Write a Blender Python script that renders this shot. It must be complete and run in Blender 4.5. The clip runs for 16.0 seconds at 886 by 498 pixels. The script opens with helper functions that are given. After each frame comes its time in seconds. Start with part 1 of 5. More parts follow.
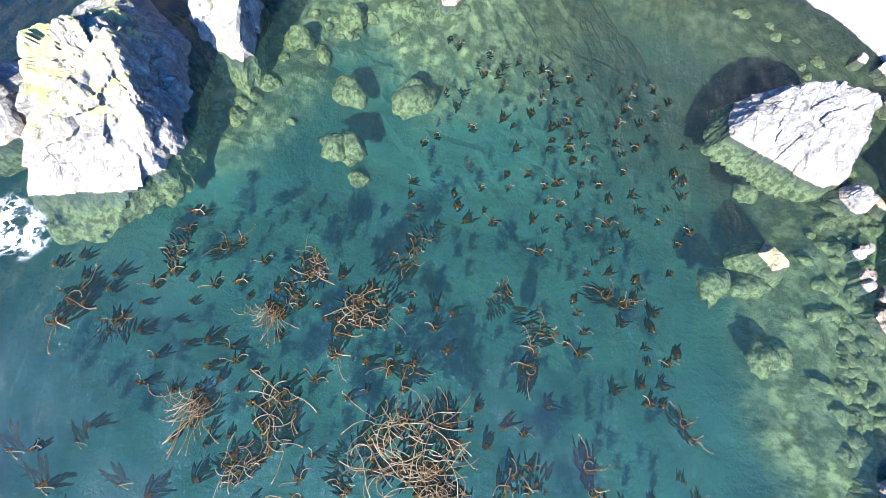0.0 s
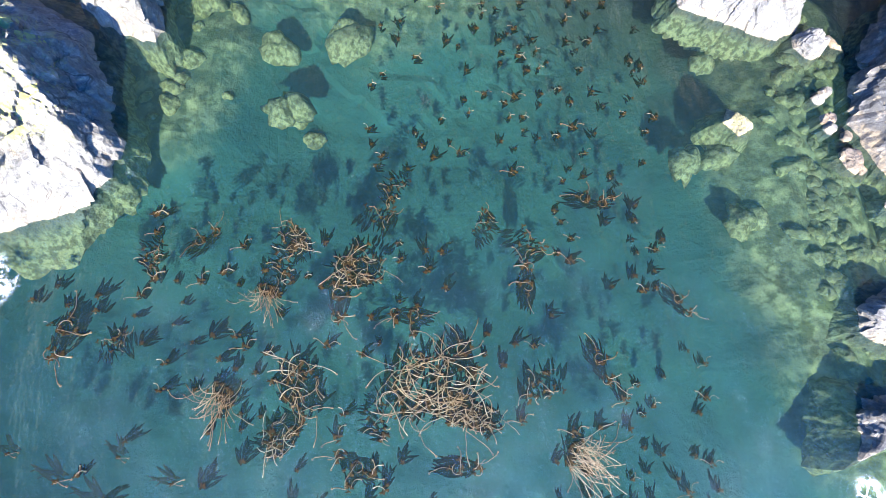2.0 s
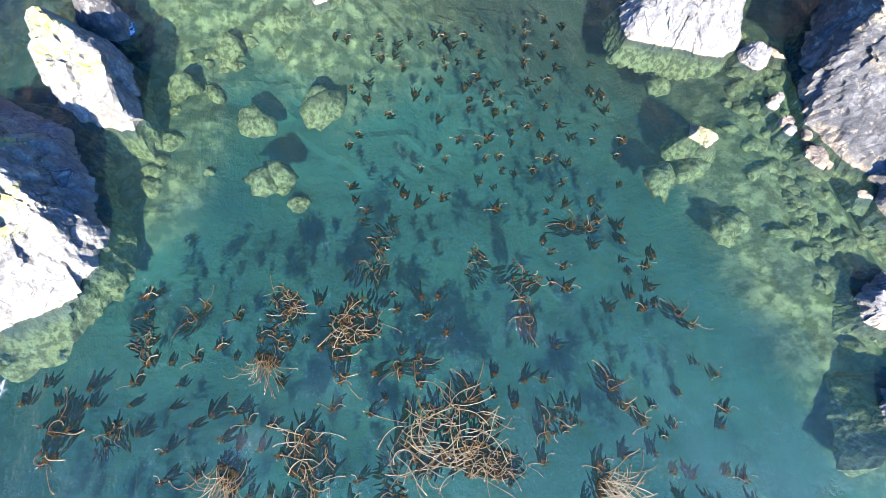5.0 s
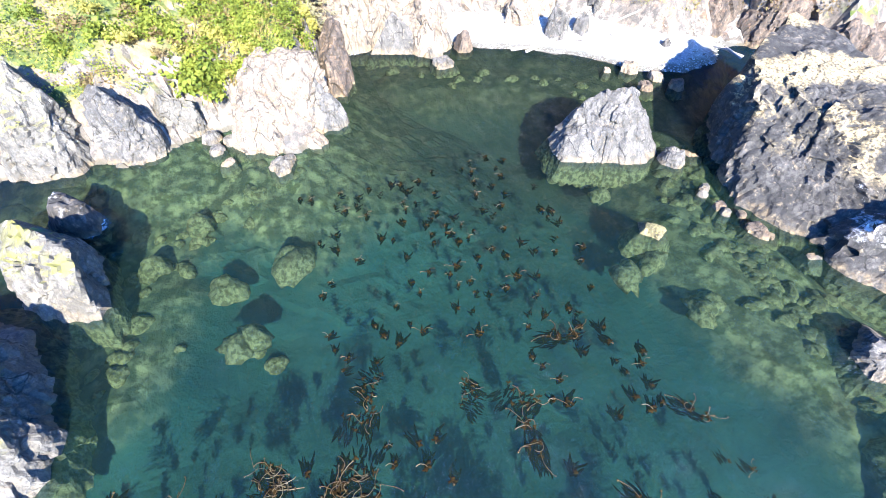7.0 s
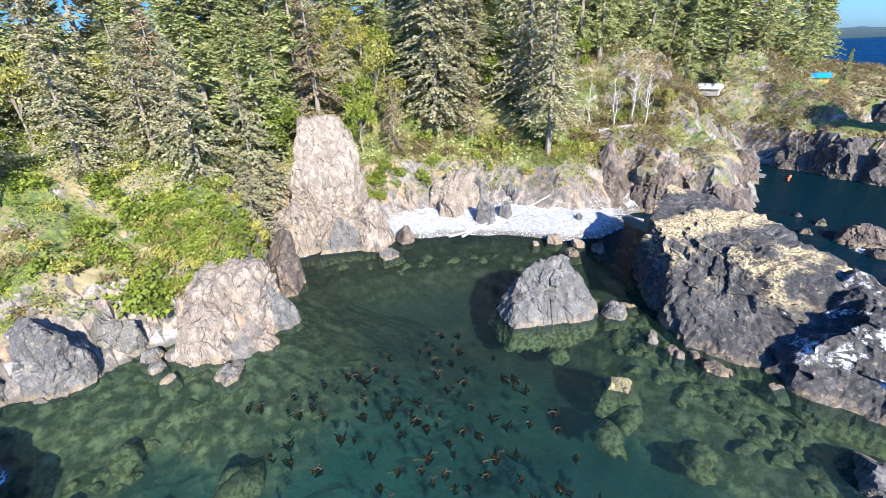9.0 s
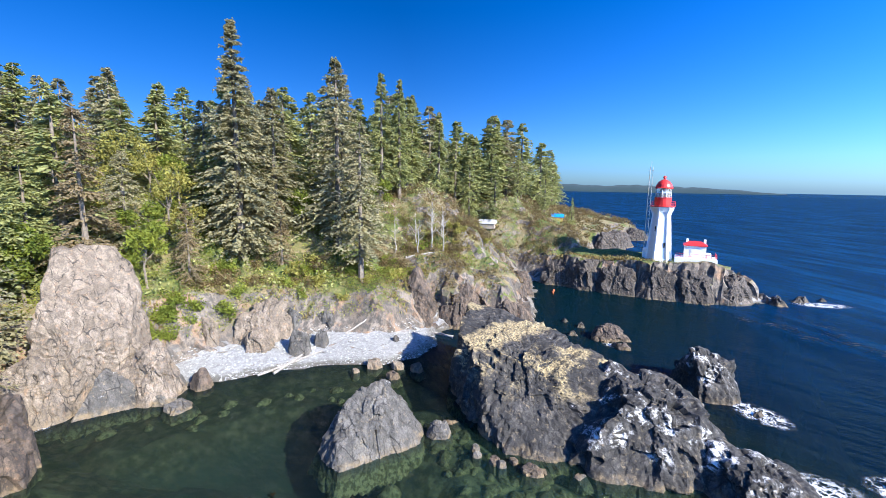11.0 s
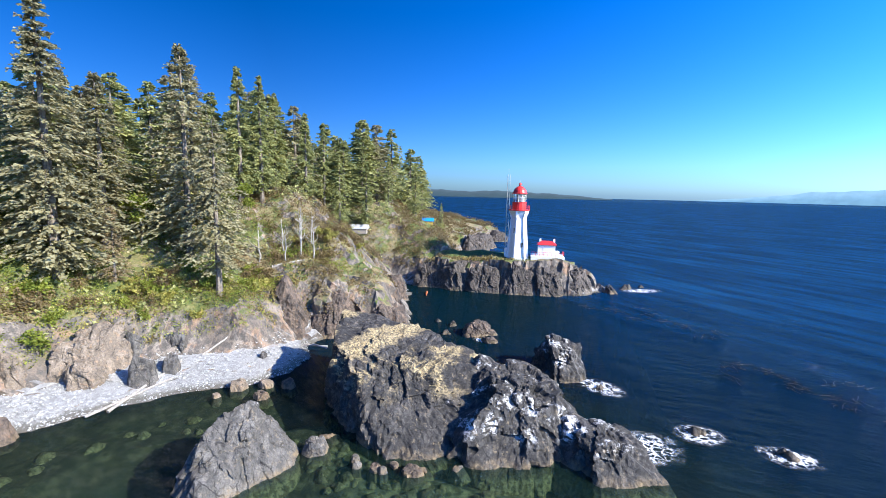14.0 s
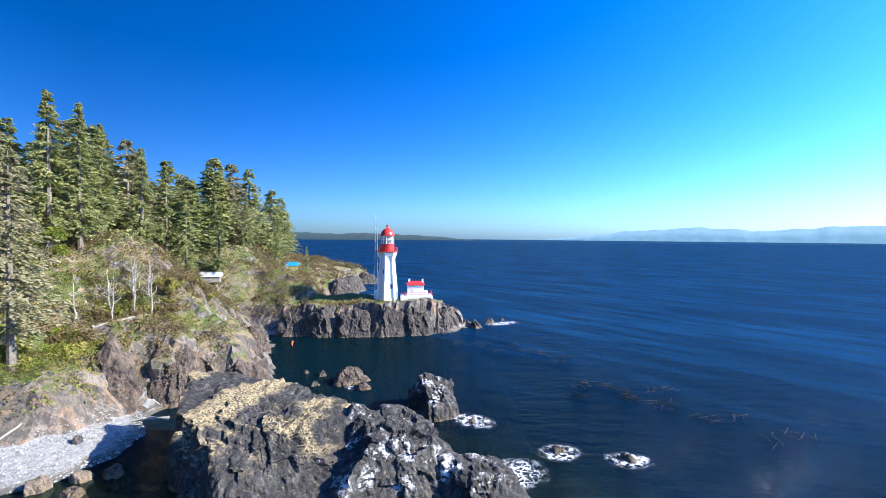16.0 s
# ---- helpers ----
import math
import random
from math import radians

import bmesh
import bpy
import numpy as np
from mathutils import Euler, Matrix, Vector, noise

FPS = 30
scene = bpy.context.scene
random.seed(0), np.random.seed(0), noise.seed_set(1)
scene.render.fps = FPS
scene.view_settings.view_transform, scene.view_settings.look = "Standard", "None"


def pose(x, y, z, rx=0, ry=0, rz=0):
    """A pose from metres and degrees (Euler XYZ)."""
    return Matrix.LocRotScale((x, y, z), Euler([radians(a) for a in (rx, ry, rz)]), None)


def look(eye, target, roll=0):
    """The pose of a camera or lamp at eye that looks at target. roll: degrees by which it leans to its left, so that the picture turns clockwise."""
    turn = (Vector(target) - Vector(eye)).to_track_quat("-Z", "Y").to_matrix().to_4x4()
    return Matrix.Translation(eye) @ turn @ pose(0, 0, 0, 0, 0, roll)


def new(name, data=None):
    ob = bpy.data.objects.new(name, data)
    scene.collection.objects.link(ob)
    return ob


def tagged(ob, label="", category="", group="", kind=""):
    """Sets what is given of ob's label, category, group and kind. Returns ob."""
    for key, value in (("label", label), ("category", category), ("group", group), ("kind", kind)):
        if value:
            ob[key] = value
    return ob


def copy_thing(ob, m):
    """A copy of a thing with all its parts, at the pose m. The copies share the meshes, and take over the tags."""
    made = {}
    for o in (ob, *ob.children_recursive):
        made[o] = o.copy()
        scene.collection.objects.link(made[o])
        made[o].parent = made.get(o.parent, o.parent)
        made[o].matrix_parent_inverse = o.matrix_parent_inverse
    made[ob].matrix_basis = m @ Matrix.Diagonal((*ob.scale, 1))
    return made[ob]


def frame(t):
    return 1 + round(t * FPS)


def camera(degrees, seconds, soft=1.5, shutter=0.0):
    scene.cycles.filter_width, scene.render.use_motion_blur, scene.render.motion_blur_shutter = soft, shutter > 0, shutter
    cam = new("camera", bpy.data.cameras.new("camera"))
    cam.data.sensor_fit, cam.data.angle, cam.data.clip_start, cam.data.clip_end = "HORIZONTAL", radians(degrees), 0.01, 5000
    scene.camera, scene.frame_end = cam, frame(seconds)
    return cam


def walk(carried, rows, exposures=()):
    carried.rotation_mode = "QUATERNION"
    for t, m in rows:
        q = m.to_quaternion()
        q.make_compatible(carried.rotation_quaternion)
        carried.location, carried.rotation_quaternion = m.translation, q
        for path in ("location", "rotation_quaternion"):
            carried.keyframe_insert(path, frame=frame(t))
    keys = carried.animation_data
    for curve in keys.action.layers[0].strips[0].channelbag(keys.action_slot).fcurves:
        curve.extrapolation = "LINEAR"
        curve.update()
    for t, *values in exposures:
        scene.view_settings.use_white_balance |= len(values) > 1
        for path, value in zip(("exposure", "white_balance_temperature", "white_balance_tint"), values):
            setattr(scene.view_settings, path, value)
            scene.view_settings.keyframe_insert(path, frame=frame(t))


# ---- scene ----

# ---- the camera: it hangs at one place, 22 m over the cove, and turns ----
EYE = (0.0, 0.0, 22.0)


def aim(yaw, pitch, roll):
    y, p = radians(yaw), radians(pitch)
    ahead = Vector((-math.sin(y) * math.cos(p), math.cos(y) * math.cos(p), math.sin(p)))
    return look(EYE, Vector(EYE) + 10 * ahead, roll)


# seconds, yaw to the left of +y, pitch, roll
ROWS = [
    (0, 84.32, -65.44, 18.59),
    (0.5, 81.12, -65.32, 16.75),
    (1, 78.63, -65.36, 15.02),
    (1.5, 76.34, -66.64, 14.22),
    (2, 70.99, -72.39, 17.37),
    (2.5, 63.29, -77.54, 23.49),
    (3, 61.30, -78.46, 24.42),
    (3.5, 61.48, -78.39, 23.42),
    (4, 68.49, -73.76, 15.94),
    (6.5, 69.85, -56.12, 2.53),
    (7, 69.40, -48.67, 0.82),
    (7.5, 68.04, -43.15, -0.24),
    (8, 66.34, -37.79, -0.94),
    (8.5, 64.25, -31.48, -1.62),
    (9, 61.75, -24.87, -2.58),
    (9.5, 56.60, -18.46, -2.26),
    (10, 48.22, -12.42, -0.71),
    (12.5, 29.80, -7.90, 1.75),
    (13, 28.27, -7.73, 1.58),
    (13.5, 24.49, -7.60, 1.46),
    (14, 19.19, -7.47, 1.26),
    (14.5, 14.04, -7.35, 1.08),
    (15, 8.90, -7.29, 0.65),
    (15.5, 4.56, -6.87, 0.35),
    (16, 1.76, -1.59, 0.45),
]
cam = camera(92.3, 16.0, soft=0.8)
walk(cam, [(t, aim(a, b, c)) for t, a, b, c in ROWS],
     exposures=[(0.0, 2.9), (4.0, 2.9), (6.5, 2.6), (7.0, 2.4), (8.0, 2.0), (9.0, 1.58), (10.0, 1.28), (12.5, 1.23), (16.0, 1.2)])

# ---- sky and sun ----
SUN_AZ = Vector((0.99, -0.1)).normalized()
SUN_EL = radians(32)
world = bpy.data.worlds.new("sky")
scene.world = world
world.use_nodes = True
wn = world.node_tree
sky = wn.nodes.new("ShaderNodeTexSky")
sky.sky_type = "NISHITA"
sky.sun_disc = False
sky.sun_elevation = SUN_EL
sky.sun_rotation = math.atan2(SUN_AZ.x, SUN_AZ.y)
sky.altitude = 0
sky.air_density, sky.dust_density, sky.ozone_density = 1.0, 0.8, 3.0
deep = wn.nodes.new("ShaderNodeHueSaturation")
deep.inputs["Saturation"].default_value = 1.5
wn.links.new(sky.outputs[0], deep.inputs["Color"])
cool = wn.nodes.new("ShaderNodeMix")
cool.data_type, cool.blend_type = "RGBA", "MULTIPLY"
cool.inputs[0].default_value = 1.0
wn.links.new(deep.outputs[0], cool.inputs[6])
# clear air: bluer low down, brighter towards the sun
way = wn.nodes.new("ShaderNodeTexCoord").outputs["Generated"]
split = wn.nodes.new("ShaderNodeSeparateXYZ")
wn.links.new(way, split.inputs[0])
rise = wn.nodes.new("ShaderNodeMapRange")
rise.inputs["From Min"].default_value, rise.inputs["From Max"].default_value = 0.0, 0.35
wn.links.new(split.outputs[2], rise.inputs[0])
tint = wn.nodes.new("ShaderNodeMix")
tint.data_type = "RGBA"
tint.inputs[6].default_value, tint.inputs[7].default_value = (0.52, 0.88, 1.75, 1), (0.52, 0.88, 1.42, 1)
wn.links.new(rise.outputs[0], tint.inputs[0])
wn.links.new(tint.outputs[2], cool.inputs[7])
toward = wn.nodes.new("ShaderNodeVectorMath")
toward.operation = "DOT_PRODUCT"
toward.inputs[1].default_value = (SUN_AZ.x, SUN_AZ.y, 0)
wn.links.new(way, toward.inputs[0])
glow = wn.nodes.new("ShaderNodeMapRange")
glow.inputs["From Min"].default_value, glow.inputs["From Max"].default_value = -0.7, 0.9
glow.inputs["To Min"].default_value, glow.inputs["To Max"].default_value = 0.58, 2.3
wn.links.new(toward.outputs["Value"], glow.inputs[0])
shine = wn.nodes.new("ShaderNodeVectorMath")
shine.operation = "SCALE"
wn.links.new(cool.outputs[2], shine.inputs[0])
wn.links.new(glow.outputs[0], shine.inputs["Scale"])
wn.links.new(shine.outputs[0], wn.nodes["Background"].inputs[0])
wn.nodes["Background"].inputs[1].default_value = 0.07
sun = new("sun", bpy.data.lights.new("sun", "SUN"))
sun.data.energy, sun.data.angle, sun.data.color = 5.6, radians(0.5), (1.0, 0.95, 0.86)
sun_way = Vector((SUN_AZ.x * math.cos(SUN_EL), SUN_AZ.y * math.cos(SUN_EL), math.sin(SUN_EL)))
sun.matrix_world = look(sun_way * 300, (0, 0, 0))


# ---- materials ----
class Nodes:
    """Short hand for one material's node tree."""

    def __init__(self, name, rough=0.8, bump=0.0):
        self.m = bpy.data.materials.new(name)
        self.m.use_nodes = True
        self.t = self.m.node_tree
        self.b = self.t.nodes["Principled BSDF"]
        self.b.inputs["Roughness"].default_value = rough
        self.co = self.t.nodes.new("ShaderNodeNewGeometry").outputs["Position"]

    def node(self, kind, **inputs):
        n = self.t.nodes.new(kind)
        for k, v in inputs.items():
            self.put(n.inputs[k.replace("_", " ")], v)
        return n

    def put(self, socket, v):
        if isinstance(v, bpy.types.NodeSocket):
            self.t.links.new(v, socket)
        else:
            socket.default_value = v

    def noise(self, scale, detail=5.0, rough=0.6, stretch=None, co=None):
        co = co or self.co
        if stretch:
            mp = self.t.nodes.new("ShaderNodeMapping")
            self.put(mp.inputs["Vector"], co)
            mp.inputs["Scale"].default_value = stretch
            co = mp.outputs[0]
        n = self.node("ShaderNodeTexNoise", Vector=co, Scale=scale, Detail=detail, Roughness=rough)
        return n.outputs["Fac"]

    def voronoi(self, scale, feature="F1", co=None, rand=1.0):
        n = self.node("ShaderNodeTexVoronoi", Vector=co or self.co, Scale=scale)
        n.feature = feature
        n.inputs["Randomness"].default_value = rand
        return n.outputs

    def ramp(self, fac, lo, hi):
        n = self.node("ShaderNodeMapRange", Value=fac)
        n.interpolation_type = "SMOOTHSTEP"
        n.inputs["From Min"].default_value, n.inputs["From Max"].default_value = lo, hi
        return n.outputs[0]

    def mix(self, fac, a, b, blend="MIX"):
        n = self.t.nodes.new("ShaderNodeMix")
        n.data_type, n.blend_type = "RGBA", blend
        for s, v in ((n.inputs[0], fac), (n.inputs[6], a), (n.inputs[7], b)):
            self.put(s, (*v, 1) if isinstance(v, tuple) and len(v) == 3 else v)
        return n.outputs[2]

    def math(self, op, a, b=0.0):
        n = self.t.nodes.new("ShaderNodeMath")
        n.operation = op
        self.put(n.inputs[0], a)
        self.put(n.inputs[1], b)
        return n.outputs[0]

    def up(self):
        s = self.t.nodes.new("ShaderNodeSeparateXYZ")
        self.put(s.inputs[0], self.t.nodes.new("ShaderNodeNewGeometry").outputs["Normal"])
        return s.outputs[2]

    def height(self):
        s = self.t.nodes.new("ShaderNodeSeparateXYZ")
        self.put(s.inputs[0], self.co)
        return s.outputs[2]

    def bump(self, h, strength=0.5, dist=0.1, prior=None):
        n = self.node("ShaderNodeBump", Height=h, Strength=strength, Distance=dist)
        if prior:
            self.put(n.inputs["Normal"], prior)
        return n.outputs[0]

    def done(self, colour, normal=None, rough=None):
        self.put(self.b.inputs["Base Color"], (*colour, 1) if isinstance(colour, tuple) else colour)
        if normal:
            self.put(self.b.inputs["Normal"], normal)
        if rough:
            self.put(self.b.inputs["Roughness"], rough)
        return self.m


def plain(name, colour, rough=0.7, metal=0.0, vary=0.25, scale=6.0):
    n = Nodes(name, rough)
    n.b.inputs["Metallic"].default_value = metal
    f = n.ramp(n.noise(scale), 0.3, 0.7)
    dark = tuple(c * (1 - vary) for c in colour)
    return n.done(n.mix(f, dark, colour), n.bump(n.noise(scale * 6), 0.2, 0.02))


def random_tint(n, colour, spread=0.35):
    r = n.t.nodes.new("ShaderNodeObjectInfo").outputs["Random"]
    return n.mix(r, tuple(c * (1 - spread) for c in colour), tuple(min(1, c * (1 + spread)) for c in colour))


def rock_material(name, base, light, tan=(0.34, 0.26, 0.16), guano=0.0, lichen=0.0, moss=0.0, bands=0.55):
    n = Nodes(name, 0.85)
    big = n.ramp(n.noise(0.35, 6), 0.35, 0.65)
    strata = n.noise(1.6, 6, 0.7, stretch=(1.0, 1.0, 0.35))
    c = n.mix(big, base, light)
    c = n.mix(n.ramp(strata, 0.42, 0.62), tuple(v * bands for v in base), c)
    c = n.mix(n.math("MULTIPLY", n.ramp(n.noise(2.3, 4), 0.55, 0.7), 0.5), c, tan)
    crack = n.voronoi(0.9, "DISTANCE_TO_EDGE", co=None)["Distance"]
    fine = n.noise(9.0, 8, 0.7)
    c = n.mix(n.ramp(fine, 0.3, 0.7), n.mix(0.6, c, (0.02, 0.02, 0.02)), c)
    warp = n.node("ShaderNodeVectorMath")
    wob = n.node("ShaderNodeTexNoise", Vector=n.co, Scale=0.7, Detail=4.0)
    n.put(warp.inputs[0], n.co)
    n.put(warp.inputs[1], wob.outputs["Color"])
    tall = n.t.nodes.new("ShaderNodeMapping")
    n.put(tall.inputs["Vector"], warp.outputs[0])
    tall.inputs["Rotation"].default_value = (0.35, 0.25, 0.4)
    tall.inputs["Scale"].default_value = (1.0, 1.5, 0.45)
    split1 = n.voronoi(0.55, "DISTANCE_TO_EDGE", co=tall.outputs[0])["Distance"]
    split2 = n.voronoi(1.9, "DISTANCE_TO_EDGE", co=tall.outputs[0])["Distance"]
    seams = n.math("MAXIMUM", n.ramp(split1, 0.035, 0.008), n.math("MULTIPLY", n.ramp(split2, 0.05, 0.01), 0.55))
    seams = n.math("MULTIPLY", seams, n.ramp(n.noise(0.9, 4), 0.38, 0.6))
    c = n.mix(n.math("MULTIPLY", seams, 0.85), c, (0.012, 0.011, 0.010))
    z, up = n.height(), n.up()
    if lichen:
        f = n.math("MULTIPLY", n.ramp(n.noise(0.20, 5), 0.47, 0.55), n.ramp(up, 0.30, 0.7))
        f = n.math("MULTIPLY", f, n.ramp(z, 2.8, 4.0))
        c = n.mix(n.math("MULTIPLY", f, n.ramp(n.noise(5.0, 7, 0.7), 0.36, 0.62)), c, (0.40, 0.31, 0.16))
    if guano:
        f = n.math("MULTIPLY", n.ramp(n.noise(0.55, 9, 0.72), 0.66 - 0.24 * guano, 0.70 - 0.1 * guano), n.ramp(up, 0.0, 0.6))
        f = n.math("MULTIPLY", f, n.ramp(z, 1.0, 2.2))
        c = n.mix(n.math("MULTIPLY", f, n.ramp(n.noise(3.5, 6, 0.7), 0.36, 0.56)), c, (0.78, 0.77, 0.74))
    if moss:
        f = n.math("MULTIPLY", n.ramp(n.noise(0.5, 6), 0.5 - 0.2 * moss, 0.62), n.ramp(up, 0.55, 0.85))
        c = n.mix(n.math("MULTIPLY", f, n.ramp(z, 1.5, 3.0)), c, (0.20, 0.19, 0.05))
    band = n.ramp(n.math("ADD", z, n.math("MULTIPLY", n.noise(1.5), 1.2)), 1.3, 0.7)
    c = n.mix(n.math("MULTIPLY", band, n.ramp(n.noise(1.2, 6, 0.7), 0.35, 0.75)), c, (0.21, 0.15, 0.08))
    deep = n.ramp(n.math("ADD", z, n.math("MULTIPLY", n.noise(0.8), 0.6)), 0.2, -0.6)
    c = n.mix(n.math("MULTIPLY", deep, 0.85), c, n.mix(n.ramp(n.noise(3.0), 0.4, 0.6), (0.12, 0.105, 0.04), (0.36, 0.305, 0.135)))
    nor = n.bump(seams, -0.8, 0.25)
    nor = n.bump(n.ramp(crack, 0.0, 0.12), 0.25, 0.12, nor)
    nor = n.bump(n.noise(2.5, 8, 0.7), 0.7, 0.25, nor)
    nor = n.bump(fine, 0.5, 0.05, nor)
    return n.done(c, nor)


BASALT = rock_material("dark_basalt", (0.042, 0.038, 0.034), (0.115, 0.104, 0.094), guano=0.62)
WHITEROCK = rock_material("whitened_basalt", (0.075, 0.068, 0.06), (0.19, 0.175, 0.155), guano=0.9)
BASALT_LICHEN = rock_material("lichen_basalt", (0.042, 0.038, 0.034), (0.11, 0.10, 0.09), guano=0.05, lichen=1.0)
GREYROCK = rock_material("grey_rock", (0.112, 0.103, 0.091), (0.20, 0.184, 0.163), guano=0.1, bands=0.72)
PALEROCK = rock_material("pale_rock", (0.135, 0.122, 0.10), (0.26, 0.24, 0.205), guano=0.15, moss=0.5, bands=0.75)
TANROCK = rock_material("tan_rock", (0.23, 0.18, 0.13), (0.36, 0.29, 0.22), tan=(0.40, 0.24, 0.13), bands=0.8)
CLIFFROCK = rock_material("dark_cliff_rock", (0.075, 0.06, 0.048), (0.16, 0.13, 0.105), tan=(0.26, 0.17, 0.10))
SUNKROCK = rock_material("algae_rock", (0.19, 0.165, 0.06), (0.42, 0.37, 0.17), tan=(0.46, 0.38, 0.18))
BROWNROCK = rock_material("brown_rock", (0.105, 0.076, 0.055), (0.215, 0.152, 0.105), tan=(0.31, 0.18, 0.10))


def ground_material():
    n = Nodes("coast_ground", 0.9)
    z, up = n.height(), n.up()
    big = n.ramp(n.noise(0.12, 5), 0.35, 0.65)
    rock = n.mix(big, (0.155, 0.122, 0.092), (0.29, 0.245, 0.20))
    rock = n.mix(n.ramp(n.noise(1.3, 7, 0.7, stretch=(1, 1, 0.7)), 0.42, 0.6), (0.085, 0.075, 0.065), rock)
    rock = n.mix(n.math("MULTIPLY", n.ramp(n.noise(0.5, 4), 0.52, 0.68), 0.6), rock, (0.38, 0.22, 0.12))
    fine = n.noise(7.0, 8, 0.7)
    rock = n.mix(n.ramp(fine, 0.3, 0.65), n.mix(0.55, rock, (0.03, 0.028, 0.025)), rock)
    dry = n.mix(n.ramp(n.noise(1.4, 6), 0.35, 0.65), (0.21, 0.155, 0.08), (0.13, 0.115, 0.05))
    green = n.mix(n.ramp(n.noise(2.2, 6), 0.35, 0.65), (0.035, 0.06, 0.010), (0.11, 0.12, 0.025))
    veg = n.mix(n.ramp(n.noise(0.18, 4), 0.40, 0.56), dry, green)
    c = n.mix(n.math("MULTIPLY", n.ramp(n.math("ADD", up, n.math("MULTIPLY", n.noise(0.6, 5), 0.5)), 0.78, 0.98), n.ramp(z, 3.0, 4.5)), rock, veg)
    stone = n.voronoi(3.2)
    peb = n.mix(stone["Color"], (0.20, 0.20, 0.195), (0.40, 0.40, 0.385))
    peb = n.mix(n.ramp(n.noise(22.0, 3), 0.35, 0.65), n.mix(0.6, peb, (0.1, 0.1, 0.1)), peb)
    flat_low = n.math("MULTIPLY", n.ramp(up, 0.75, 0.9), n.ramp(z, 3.2, 2.2))
    c = n.mix(flat_low, c, peb)
    c = n.mix(n.math("MULTIPLY", n.ramp(z, 0.45, 0.15), 0.8), c, (0.07, 0.06, 0.04))
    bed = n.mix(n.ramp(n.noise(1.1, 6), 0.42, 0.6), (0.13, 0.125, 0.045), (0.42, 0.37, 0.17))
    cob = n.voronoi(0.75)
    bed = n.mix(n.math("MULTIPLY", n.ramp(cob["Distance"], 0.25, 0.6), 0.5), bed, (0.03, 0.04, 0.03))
    # teal by height: light absorbed by deeper water is painted into the bed
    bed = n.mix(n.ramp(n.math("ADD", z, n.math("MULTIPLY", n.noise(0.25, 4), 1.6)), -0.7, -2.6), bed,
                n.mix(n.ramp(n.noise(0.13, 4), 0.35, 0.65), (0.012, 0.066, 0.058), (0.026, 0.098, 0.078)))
    # olive bed near the beach, low-view darkening of the water painted in
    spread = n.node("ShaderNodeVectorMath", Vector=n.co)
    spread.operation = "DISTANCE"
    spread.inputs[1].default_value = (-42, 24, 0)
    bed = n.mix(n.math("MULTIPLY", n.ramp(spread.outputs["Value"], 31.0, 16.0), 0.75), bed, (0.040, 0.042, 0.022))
    # deepest bed nearly black, again water absorption put into its colour
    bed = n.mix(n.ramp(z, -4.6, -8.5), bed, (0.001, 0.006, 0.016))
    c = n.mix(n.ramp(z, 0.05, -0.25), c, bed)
    nor = n.bump(n.noise(1.8, 8, 0.7), 0.6, 0.3)
    nor = n.bump(fine, 0.5, 0.06, nor)
    nor = n.bump(stone["Distance"], 0.25, 0.08, nor)
    return n.done(c, nor)


